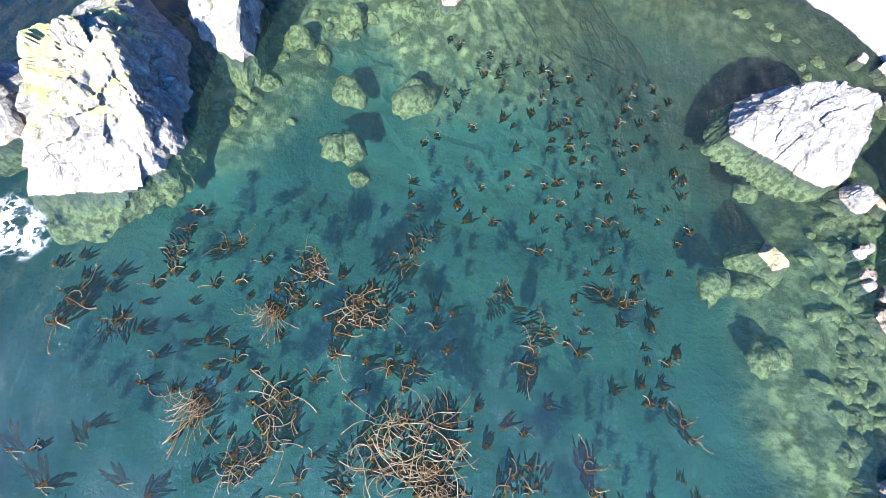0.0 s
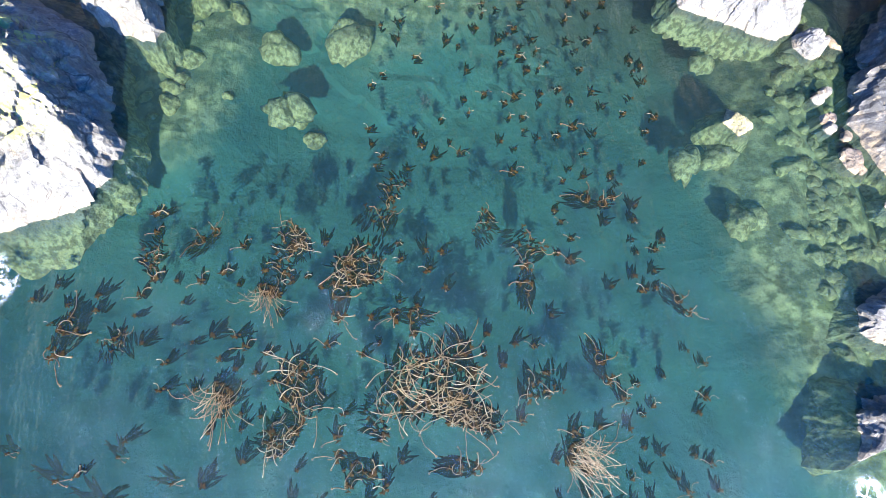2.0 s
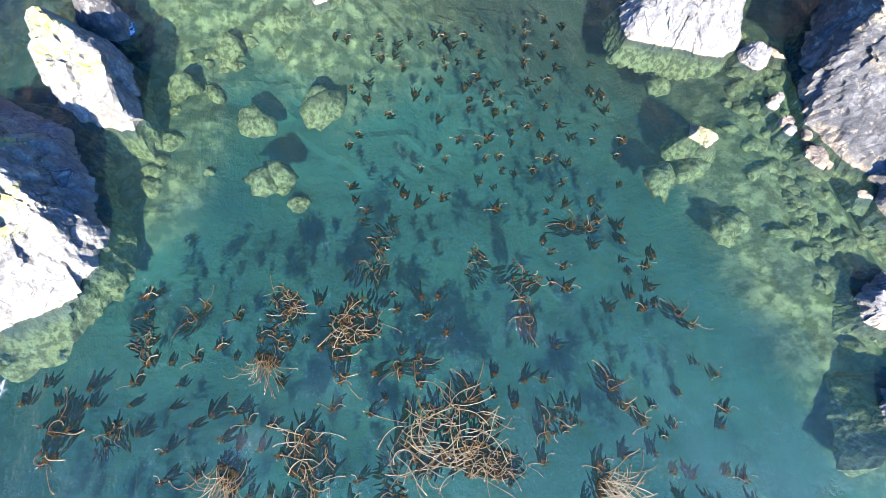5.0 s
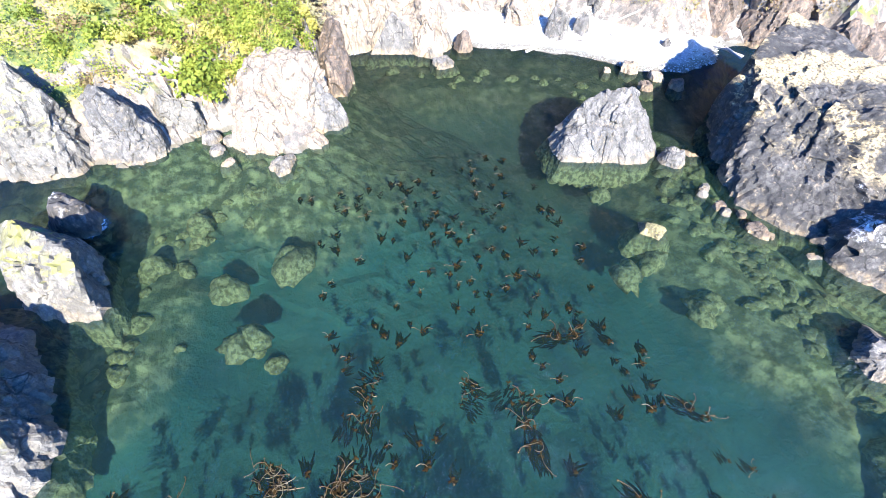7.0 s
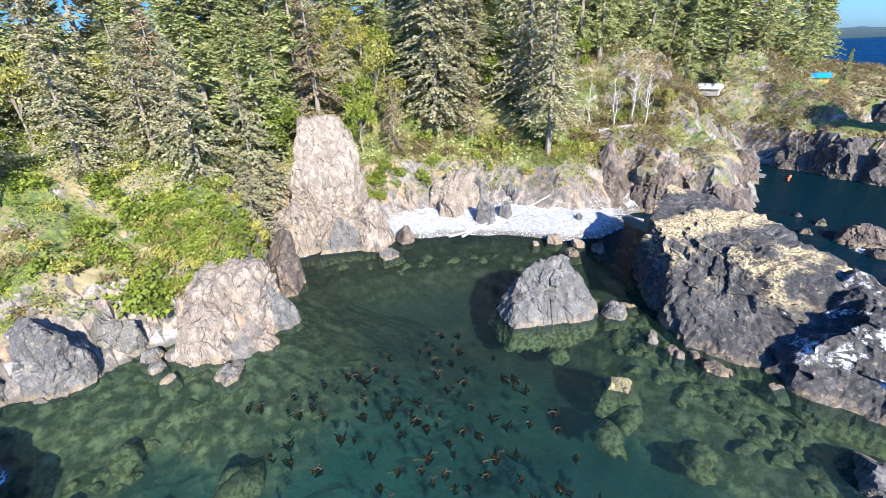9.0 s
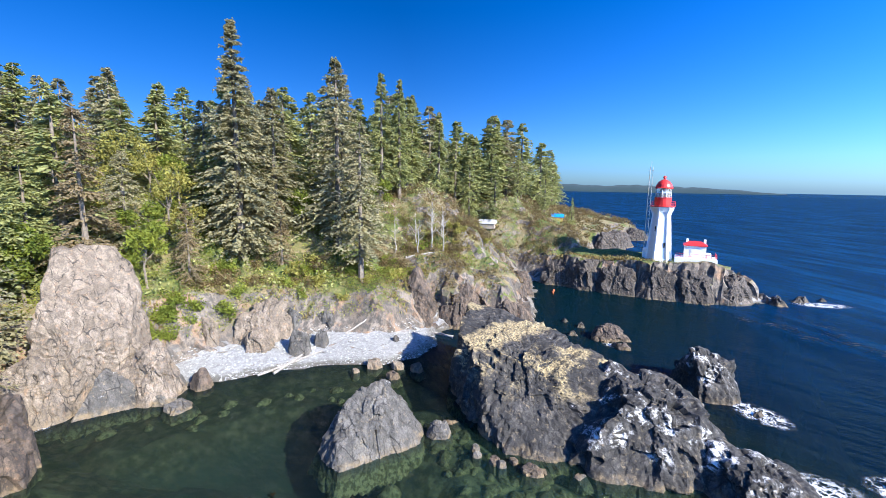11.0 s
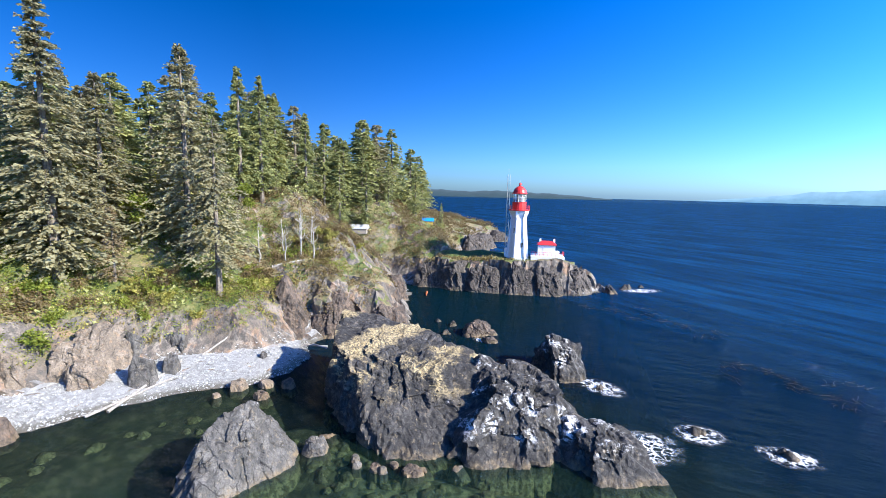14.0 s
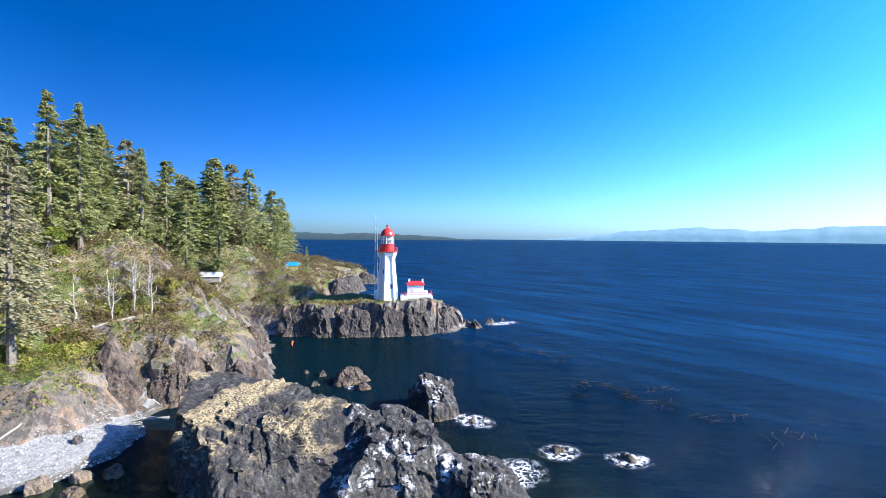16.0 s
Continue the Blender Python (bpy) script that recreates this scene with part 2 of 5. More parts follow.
def water_material():
    n = Nodes("sea_water", 0.06)
    t = n.t
    swell = n.noise(0.16, 3, 0.5, stretch=(1.0, 2.2, 1.0))
    waves = n.noise(0.42, 4, 0.6, stretch=(0.55, 1.7, 1.0))
    chop = n.noise(1.5, 6, 0.65, stretch=(1.0, 1.6, 1.0))
    nor = n.bump(swell, 0.9, 1.3)
    nor = n.bump(waves, 0.9, 0.8, nor)
    nor = n.bump(chop, 0.8, 0.24, nor)
    facing = n.node("ShaderNodeLayerWeight", Blend=0.5)
    n.put(facing.inputs["Normal"], nor)
    gloss = n.math("ADD", 0.021, n.math("MULTIPLY", n.math("POWER", facing.outputs["Facing"], 5.0), 0.125))
    body = n.node("ShaderNodeBsdfDiffuse")
    where = n.node("ShaderNodeNewGeometry").outputs["Position"]

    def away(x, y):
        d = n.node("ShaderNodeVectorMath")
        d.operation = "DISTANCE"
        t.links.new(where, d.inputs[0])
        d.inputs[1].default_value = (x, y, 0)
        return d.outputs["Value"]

    # the cove's cloudy tone, with sun shafts painted on it as long streaks
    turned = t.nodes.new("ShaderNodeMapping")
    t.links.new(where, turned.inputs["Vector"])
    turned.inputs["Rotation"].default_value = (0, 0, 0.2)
    sun_streak = n.noise(1.0, 4, 0.55, stretch=(0.16, 1.5, 1.0), co=turned.outputs[0])
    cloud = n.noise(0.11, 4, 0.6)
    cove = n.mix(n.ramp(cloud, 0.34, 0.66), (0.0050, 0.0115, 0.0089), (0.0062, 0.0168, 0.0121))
    cove = n.mix(n.math("MULTIPLY", n.ramp(sun_streak, 0.52, 0.30), 0.34), cove, (0.0018, 0.0075, 0.0095))
    cove = n.mix(n.math("MULTIPLY", n.ramp(sun_streak, 0.52, 0.72), 0.30), cove, (0.0066, 0.0215, 0.0190))
    # towards the beach olive, with low-view darkening painted in; outside the rocks deep blue
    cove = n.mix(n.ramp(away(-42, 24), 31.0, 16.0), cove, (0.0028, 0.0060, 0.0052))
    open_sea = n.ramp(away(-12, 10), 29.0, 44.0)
    # light and shade of wave crests and troughs painted as streaks
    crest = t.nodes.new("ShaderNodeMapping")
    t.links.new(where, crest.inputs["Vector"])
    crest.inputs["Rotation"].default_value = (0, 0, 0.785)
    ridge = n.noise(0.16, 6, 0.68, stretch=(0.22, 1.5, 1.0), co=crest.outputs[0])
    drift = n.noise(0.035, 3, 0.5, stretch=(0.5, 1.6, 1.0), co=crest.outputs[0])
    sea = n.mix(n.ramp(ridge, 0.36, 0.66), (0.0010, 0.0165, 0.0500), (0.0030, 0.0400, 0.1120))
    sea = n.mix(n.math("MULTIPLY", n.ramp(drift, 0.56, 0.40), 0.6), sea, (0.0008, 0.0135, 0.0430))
    # darker near the point under the camera; far sky reflection painted into the blue
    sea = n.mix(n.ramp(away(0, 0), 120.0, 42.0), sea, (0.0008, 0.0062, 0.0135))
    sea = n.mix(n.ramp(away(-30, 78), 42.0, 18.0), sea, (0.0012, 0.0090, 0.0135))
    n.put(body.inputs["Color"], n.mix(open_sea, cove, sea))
    clear = n.node("ShaderNodeBsdfTransparent")
    clear.inputs["Color"].default_value = (0.66, 0.84, 0.82, 1)
    inner = n.node("ShaderNodeMixShader", Fac=n.math("ADD", 0.50, n.math("MULTIPLY", open_sea, 0.45)))
    t.links.new(clear.outputs[0], inner.inputs[1])
    t.links.new(body.outputs[0], inner.inputs[2])
    shine = n.node("ShaderNodeBsdfGlossy")
    shine.inputs["Roughness"].default_value = 0.06
    n.put(shine.inputs["Normal"], nor)
    out = n.node("ShaderNodeMixShader")
    t.links.new(gloss, out.inputs[0])
    t.links.new(inner.outputs[0], out.inputs[1])
    t.links.new(shine.outputs[0], out.inputs[2])
    t.links.new(out.outputs[0], t.nodes["Material Output"].inputs["Surface"])
    return n.m


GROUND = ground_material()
WATER = water_material()


# ---- noise on arrays ----
def hashed(i, j, k, seed):
    h = (i * 374761393 + j * 668265263 + k * 2147483647 + seed * 974711) & 0xFFFFFFFF
    h = ((h ^ (h >> 13)) * 1274126177) & 0xFFFFFFFF
    return ((h ^ (h >> 16)) & 0xFFFFFF) / float(0xFFFFFF)


def value_noise(p, scale, seed=0, octaves=3):
    """Smooth noise about -1 to 1 at an array of places."""
    total, amp, norm = 0.0, 1.0, 0.0
    for o in range(octaves):
        q = p * scale * 2**o + 17.3 * o
        c = np.floor(q).astype(np.int64)
        f = q - c
        f = f * f * (3 - 2 * f)
        v = 0.0
        for dx in (0, 1):
            for dy in (0, 1):
                for dz in (0, 1):
                    w = (f[:, 0] if dx else 1 - f[:, 0]) * (f[:, 1] if dy else 1 - f[:, 1]) * (f[:, 2] if dz else 1 - f[:, 2])
                    v = v + w * hashed(c[:, 0] + dx, c[:, 1] + dy, c[:, 2] + dz, seed + o)
        total, norm, amp = total + amp * (2 * v - 1), norm + amp, amp * 0.5
    return total / norm


def block_noise(p, scale, seed=0):
    """One level for each random cell, -1 to 1, and the nearness of the cell's edge: broken, blocky rock."""
    q = p * scale
    c = np.floor(q).astype(np.int64)
    best = np.full(len(p), 9.0)
    second = best.copy()
    level = np.zeros(len(p))
    for dx in (-1, 0, 1):
        for dy in (-1, 0, 1):
            for dz in (-1, 0, 1):
                n = c + (dx, dy, dz)
                at = np.stack([hashed(n[:, 0], n[:, 1], n[:, 2], seed + s) for s in (1, 2, 3)], 1)
                d = np.linalg.norm(n + at - q, axis=1)
                near = d < best
                second = np.where(near, best, np.minimum(second, d))
                level = np.where(near, 2 * hashed(n[:, 0], n[:, 1], n[:, 2], seed + 4) - 1, level)
                best = np.where(near, d, best)
    return level, np.clip((second - best) / 0.15, 0, 1)


def mesh_object(name, verts, faces, material, parent=None, smooth=False):
    me = bpy.data.meshes.new(name)
    me.from_pydata(np.asarray(verts).tolist() if len(verts) else [], [], faces)
    me.materials.append(material)
    if smooth:
        me.polygons.foreach_set("use_smooth", [True] * len(me.polygons))
    me.update()
    ob = new(name, me)
    ob.parent = parent
    return ob


def part(name, bm, material, parent, label=""):
    me = bpy.data.meshes.new(name)
    bm.to_mesh(me)
    bm.free()
    me.materials.append(material)
    ob = new(name, me)
    ob.parent = parent
    if label:
        ob["label"] = label
    return ob


def empty(name, place=(0, 0, 0), turn=0.0):
    ob = new(name)
    ob.matrix_basis = pose(*place, 0, 0, turn)
    return ob


# ---- the coast ----
# shore: x, y, beach width, cliff height, cliff run, slope above
SHORE = [
    (-60, -400, 0, 9, 6, .3), (-42, -120, 0, 10, 6, .35), (-38, -60, 0, 10, 5, .35), (-37, -30, 0, 9, 4, .4), (-36, -18, 0, 7, 5, .4),
    (-35, -13, 0, 6, 5, .4), (-38, -9, 0, 6, 4, .4), (-37.5, -6, 0.5, 6.5, 4, .4)]
SHORE += [
    (-33.5, -4, 0, 5.5, 3.5, .35), (-32, -1, 0, 5, 3.5, .35), (-34, 1.6, 0, 5, 3, .35), (-38, 2.6, 0, 6, 2.5, .4), (-51, 4, 0, 10, 3, .5),
    (-53.5, 6, 0, 9, 6, .6), (-52.5, 9, 0, 9, 7, .5), (-50, 13.5, 0, 8, 7, .5), (-48.5, 17, 4, 6, 6, .6)]
SHORE += [
    (-47, 20, 7.5, 5, 4, .7), (-44.5, 25.5, 8, 5, 4, .75), (-41, 30, 8, 4, 4, .8), (-38, 33.5, 8.5, 4, 4, .8), (-35, 36.5, 8, 4, 3, .8),
    (-33.5, 40, 9, 4, 3, .8), (-34, 45, 7, 5, 3, .7), (-38, 49.5, 2, 8, 3, .5), (-37, 51.5, 0, 8, 4, .4), (-32, 56.5, 0, 7, 4, .35)]
SHORE += [
    (-27, 60.5, 0, 5, 4, .35), (-28, 65, 0, 5, 4, .8), (-33, 75, 0, 5, 4, 1.2), (-38, 87, 2, 4, 4, 1.4), (-44, 91, 5, 4, 4, 1.2),
    (-38, 92.3, 1, 6, 2.5, .5), (-30, 91.6, 0, 6, 2.5, .12), (-22, 91.6, 0, 6.3, 2.5, .05), (-15, 92.8, 0, 6.8, 2.5, .03), (-8, 94, 0, 7, 3, .03)]
SHORE += [
    (-1, 98.5, 0, 6.5, 4, .03), (5, 105, 0, 2, 4, .05), (0, 109, 0, 6, 4, .05), (-14, 111, 0, 7, 4, .05), (-28, 112, 0, 6, 4, .2), (-36, 119, 0, 6, 5, .9),
    (-41, 135, 0, 6, 5, .9), (-39, 152, 0, 6, 5, .4), (-42, 180, 0, 7, 6, .3), (-41, 226, 0, 6, 8, .15), (-70, 245, 0, 6, 8, .2)]
SHORE += [(-160, 300, 0, 6, 8, .2), (-420, 420, 0, 6, 8, .2), (-900, 560, 0, 6, 8, .2), (-2500, 700, 0, 6, 8, .2)]


def coast_height(xy, fine):
    """Ground height over an array of places: shore polyline, cliff, slope, and the sea bed."""
    shore = np.array(SHORE, float)
    seg = []
    for a, b in zip(shore, shore[1:]):
        steps = max(2, int(np.hypot(*(b - a)[:2]) / 1.5))
        steps = min(steps, 60)
        seg.append(a + (b - a) * np.linspace(0, 1, steps, endpoint=False)[:, None])
    pts = np.concatenate(seg)
    a, b = shore[:-1, :2], shore[1:, :2]
    p3 = np.c_[xy, np.zeros(len(xy))]
    out_d, out_w = np.empty(len(xy)), np.empty((len(xy), 4))
    for s in range(0, len(xy), 6000):
        q = xy[s:s + 6000]
        d2 = ((q[:, None] - pts[None, :, :2]) ** 2).sum(-1) + 0.3
        w = d2**-2.0
        w /= w.sum(1, keepdims=True)
        out_w[s:s + 6000] = w @ pts[:, 2:]
        ap, ab = q[:, None] - a, b - a
        t = np.clip((ap * ab).sum(-1) / (ab * ab).sum(-1), 0, 1)
        dist = np.sqrt(((ap - t[..., None] * ab) ** 2).sum(-1)).min(1)
        # land lies on the far side of the polyline, closed far inland
        ring = np.concatenate([shore[:, :2], [(-6000, 700), (-6000, -6000), (-60, -6000)]])
        inside = np.zeros(len(q), bool)
        for (x0, y0), (x1, y1) in zip(ring, np.roll(ring, -1, 0)):
            if y0 != y1:
                cross = (y0 > q[:, 1]) != (y1 > q[:, 1])
                inside ^= cross & (q[:, 0] < (x1 - x0) * (q[:, 1] - y0) / (y1 - y0) + x0)
        out_d[s:s + 6000] = np.where(inside, dist, -dist)
    w, hc, run, slope = out_w.T
    hc = hc * (1 + 0.3 * value_noise(p3, 0.12, 77, 3))
    rough = np.where(w > 2, 0.35, 1.0)
    d = out_d + rough * (1.0 * value_noise(p3, 0.22, 3, 3) + 1.3 * value_noise(p3, 0.09, 4, 2) + (0.7 * block_noise(p3, 0.33, 5)[0] if fine else 0))
    land = np.clip(d, 0, w + 1e-3) * 1.6 / 7.0
    e = np.clip((d - w) / run, 0, 1)
    land = land + hc * (e**1.15) + slope * np.clip(d - w - run, 0, 18) + 0.14 * np.clip(d - w - run - 18, 0, 110)
    land = land + np.where(d > w + run * 0.6, 0.5 * value_noise(p3, 0.3, 9, 3), 0)
    out = np.clip(-d, 0, None)
    r = np.hypot(xy[:, 0] + 14, xy[:, 1] - 4)
    bed = -0.15 - (0.28 + 0.9 * np.clip((r - 36) / 12, 0, 1)) * np.clip(out, 0, 15) - 0.17 * np.clip(r - 34, 0, 90) * np.clip(out / 12, 0, 1)
    bed = np.maximum(bed, shelf_height(xy))
    bed = bed + 0.25 * value_noise(p3, 0.5, 21, 3) * np.clip(out, 0, 1)
    return np.where(d > 0, land, bed), d


SHELVES = [[(-24, 30), (-15, 27.2), (-8, 27.0), (-1, 27.6), (4, 29)], [(-30, -14), (-22, -13), (-17, -14.5)], [(-33, 0), (-29, -6), (-26, -12)], [(-44, 12), (-40, 24), (-33, 31)]]


def shelf_height(xy):
    """The boulder-strewn shelves under water along the rocks."""
    out = np.full(len(xy), -30.0)
    for line, top in zip(SHELVES, (-0.8, -2.1, -2.4, -1.0)):
        for a, b in zip(np.array(line, float), np.array(line, float)[1:]):
            t = np.clip(((xy - a) @ (b - a)) / ((b - a) @ (b - a)), 0, 1)
            d = np.hypot(*(xy - a - t[:, None] * (b - a)).T)
            out = np.maximum(out, top - 0.5 * np.clip(d - 2.2, 0, None))
    return out


def steps(lo, a, b, hi, fine):
    inner = np.arange(a, b, fine)
    grow = lambda gap: np.cumsum(fine * 1.18 ** np.arange(1, 60)) if gap else []
    down = a - np.array(grow(1))
    upw = inner[-1] + np.array(grow(1))
    return np.concatenate([[lo], down[(down > lo + 20)][::-1], inner, upw[upw < hi - 20], [hi]])


def build_ground():
    xs, ys = steps(-4800, -92, 14, 4800, 0.55), steps(-4800, -40, 122, 4800, 0.55)
    gx, gy = np.meshgrid(xs, ys)
    xy = np.c_[gx.ravel(), gy.ravel()]
    h, d = coast_height(xy, True)
    p = np.c_[xy, h]
    # broken relief on the steep faces
    level, edge = block_noise(p * (1, 1, 0.6), 0.36, 31)
    steep = np.clip(d / 1.0, 0, 1) * np.clip((9 - d) / 3, 0, 1)
    push = steep * (0.9 * level + 0.3 * (edge - 1) + 0.7 * value_noise(p, 0.6, 41, 3))
    gyv, gxv = np.gradient(h.reshape(gx.shape), ys, xs)
    g = np.stack([-gxv.ravel(), -gyv.ravel()], 1)
    g /= np.linalg.norm(g, axis=1, keepdims=True) + 0.4
    p[:, :2] += g * push[:, None]
    nx, ny = len(xs), len(ys)
    k = np.arange(nx * ny).reshape(ny, nx)
    f = np.stack([k[:-1, :-1], k[:-1, 1:], k[1:, 1:], k[1:, :-1]], -1).reshape(-1, 4)
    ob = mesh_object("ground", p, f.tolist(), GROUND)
    return tagged(ob, "rocky coast with cliffs, pebble beach and sea bed", "coast", kind="structure")


ground = build_ground()


def ground_z(x, y):
    return float(coast_height(np.array([[x, y]], float), True)[0][0])


def build_water():
    e = 4850
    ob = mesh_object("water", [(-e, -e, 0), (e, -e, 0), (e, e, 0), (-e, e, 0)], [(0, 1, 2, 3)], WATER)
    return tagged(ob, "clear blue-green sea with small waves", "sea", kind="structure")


build_water()


# ---- rocks ----
def icosphere(level):
    bm = bmesh.new()
    bmesh.ops.create_icosphere(bm, subdivisions=level, radius=1)
    v = np.array([x.co[:] for x in bm.verts])
    f = [[x.index for x in y.verts] for y in bm.faces]
    bm.free()
    return v / np.linalg.norm(v, axis=1, keepdims=True), f


ICO = {n: icosphere(n) for n in (3, 4, 5, 6)}


def rock_mesh(foot, h, lean=18, cap=(0, 0), cuts=8, seed=0, level=5, rough=0.5, sink=2.0, centre=None):
    """A broken crag over the polygon foot (counter-clockwise), h high: leaning side planes, a tilted top, random cuts and blocky relief."""
    rng = np.random.default_rng(seed)
    foot = np.array(foot, float)
    c = np.append(foot.mean(0) if centre is None else centre, h * 0.35)
    planes = []
    for a, b in zip(foot, np.roll(foot, -1, 0)):
        n = np.array([b[1] - a[1], a[0] - b[0]])
        n /= np.linalg.norm(n)
        k = radians(lean + rng.uniform(-8, 8))
        n3 = np.array([n[0] * math.cos(k), n[1] * math.cos(k), math.sin(k)])
        planes.append((n3, n3 @ (np.array([*a, 0]) - c)))
    n3 = np.array([cap[0], cap[1], 1.0])
    n3 /= np.linalg.norm(n3)
    planes.append((n3, n3 @ (np.array([c[0], c[1], h]) - c)))
    planes.append((np.array([0, 0, -1.0]), c[2] + sink))
    size = np.ptp(foot, axis=0).max() / 2
    for _ in range(cuts):
        a, e = rng.uniform(0, 2 * math.pi), rng.uniform(0.35, 1.1)
        n3 = np.array([math.cos(a) * math.cos(e), math.sin(a) * math.cos(e), math.sin(e)])
        reach = min((d / max(n3 @ m, 1e-3) for m, d in planes if n3 @ m > 0.05), default=size)
        planes.append((n3, reach * rng.uniform(0.86, 1.0)))
    v, f = ICO[level]
    r = np.full(len(v), 1e9)
    for n3, d in planes:
        s = v @ n3
        r = np.where(s > 1e-4, np.minimum(r, d / np.maximum(s, 1e-4)), r)
    p = c + v * r[:, None]
    blk, edge = block_noise(p * (1, 1, 0.55), 0.42 / max(rough, 0.4), seed + 50)
    push = rough * (0.62 * blk + 0.14 * (edge - 1) + 0.65 * value_noise(p, 0.22 / max(rough, 0.3), seed + 60, 5))
    push = push + rough * (0.30 - 0.75 * np.abs(value_noise(p * (1, 1, 0.3), 0.55 / max(rough, 0.35), seed + 65, 3)) + 0.22 * value_noise(p, 1.6 / max(rough, 0.4), seed + 66, 3))
    b2, e2 = block_noise(p * (1.2, 1.2, 0.7), 1.5 / max(rough, 0.5), seed + 70)
    push = push + rough * (0.13 * b2 + 0.05 * (e2 - 1))
    p = p + v * push[:, None]
    return p, f


def crag(name, foot, h, material, label, category="rock", group="", **kw):
    p, f = rock_mesh(foot, h, **kw)
    base = np.append(np.mean(foot, 0), 0)
    ob = mesh_object(name, p - base, f, material)
    ob.location = base
    return tagged(ob, label, category, group)


def oval(x, y, rx, ry, turn=0, n=7, seed=0):
    rng = np.random.default_rng(seed + 900)
    t = radians(turn)
    out = []
    for k in range(n):
        a = 2 * math.pi * k / n + rng.uniform(-0.25, 0.25)
        u, w = rx * math.cos(a), ry * math.sin(a)
        out.append((x + u * math.cos(t) - w * math.sin(t), y + u * math.sin(t) + w * math.cos(t)))
    return out


crag("sea_rock", [(-27.5, 20.2), (-24, 19.4), (-21.4, 25.8), (-22.4, 28.2), (-26, 28.5), (-28.5, 24)], 6.0, GREYROCK,
     "pale grey angular rock standing in the shallow cove", lean=25, cap=(0.35, -0.3), cuts=7, seed=3, level=6, rough=0.36)
crag("rock", oval(-21, 28.3, 1.2, 1.0, 20), 1.5, GREYROCK, "small brown knob of rock beside the stack", seed=4, level=4, rough=0.2)
crag("rock", oval(-14.7, 21.4, 1.25, 0.95, 70), 0.5, SUNKROCK, "tan boulder just awash in the cove", seed=5, level=4, rough=0.2, lean=22)
crag("headland_rock", [(-28, 41), (-24.5, 35.2), (-14.4, 28.8), (-9.0, 28.8), (-5.2, 32.5), (-8, 42), (-19, 46.5), (-29, 46)], 5.5, BASALT_LICHEN,
     "great dark rock with yellow lichen on its top", lean=7, cap=(0.10, -0.10), cuts=3, seed=6, level=6, rough=0.6)
crag("headland_rock", [(-10, 32), (-6, 30.2), (-1.4, 32.2), (0.4, 37), (0.2, 42), (-3, 46.5), (-9, 47), (-14, 42)], 4.6, BASALT,
     "jagged dark rock whitened by bird droppings", lean=14, cap=(0.16, -0.05), cuts=6, seed=8, level=6, rough=0.75)
crag("sea_rock", [(-3, 37), (-1.6, 32.6), (4.6, 31.4), (8.6, 35), (5.5, 39), (0, 42)], 2.3, BASALT,
     "low black spit of rock running into the sea", lean=24, cap=(0.14, 0), cuts=6, seed=11, level=5, rough=0.6)
# two ledges doubling headland and spit, placed to fit the steep camera view
crag("sea_rock", [(-5.2, 28.0), (-3.6, 26.2), (-0.6, 25.0), (2.0, 26.2), (0.6, 29.0), (-3, 29.8)], 0.9, WHITEROCK,
     "pale-topped double of the headland foot, placed for the steep view", lean=20, cap=(0.1, -0.1), cuts=5, seed=91, level=5, rough=0.38)
crag("sea_rock", [(0.2, 26.2), (2.4, 23.6), (5.4, 22.4), (6.6, 23.8), (4.4, 27), (1.5, 28.4)], 0.8, WHITEROCK,
     "low whitened double of the rock spit, placed for the steep view", lean=26, cap=(0.12, 0), cuts=5, seed=92, level=5, rough=0.36)
crag("sea_rock", [(-7, 54), (-3, 49.8), (0.5, 51.3), (0, 55), (-4, 57.5)], 3.9, BASALT, "dark outlying rock with white surf at its foot", lean=16, cap=(0.2, 0), cuts=6, seed=12, level=5, rough=0.5)
crag("sea_rock", [(-7.5, -20.8), (-5.3, -18.5), (-10.6, -15.1), (-13.2, -15.4), (-18, -16.9), (-24, -20), (-22, -25), (-13, -23)], 4.2, PALEROCK,
     "tall pale sea rock with a sheer shaded inner face", lean=13, cap=(0.42, -0.14), cuts=4, seed=14, level=6, rough=0.55)
crag("sea_rock", [(-22, -18.6), (-19.3, -16), (-18.3, -14.4), (-20.5, -13.8), (-25, -15), (-29, -18), (-28, -21)], 3.6, PALEROCK,
     "pale wedge of rock between stack and shore", lean=11, cap=(0.5, -0.25), cuts=4, seed=15, level=5, rough=0.4)
crag("sea_rock", oval(-12.5, -25.2, 3.2, 2.2, 20), 2.0, PALEROCK, "low pale rock on the seaward side of the stack", cap=(0.2, 0), seed=16, level=4, rough=0.4)
crag("sea_rock", oval(-16, 63.5, 3.4, 1.8, 30), 2.0, BROWNROCK, "brown wave-washed islet with two humps", cap=(0.2, 0), seed=17, level=5, rough=0.6, lean=25)
crag("sea_rock", oval(-13.5, 60.5, 1.4, 0.9, 10), 0.8, BROWNROCK, "small brown rock beside the islet", seed=18, level=4, rough=0.3)
crag("sea_rock", oval(-29.5, 57.5, 4.2, 3.2, 40), 4.6, BROWNROCK, "dark brown crag at the foot of the brown cliff", seed=19, level=5, rough=0.7, lean=14)
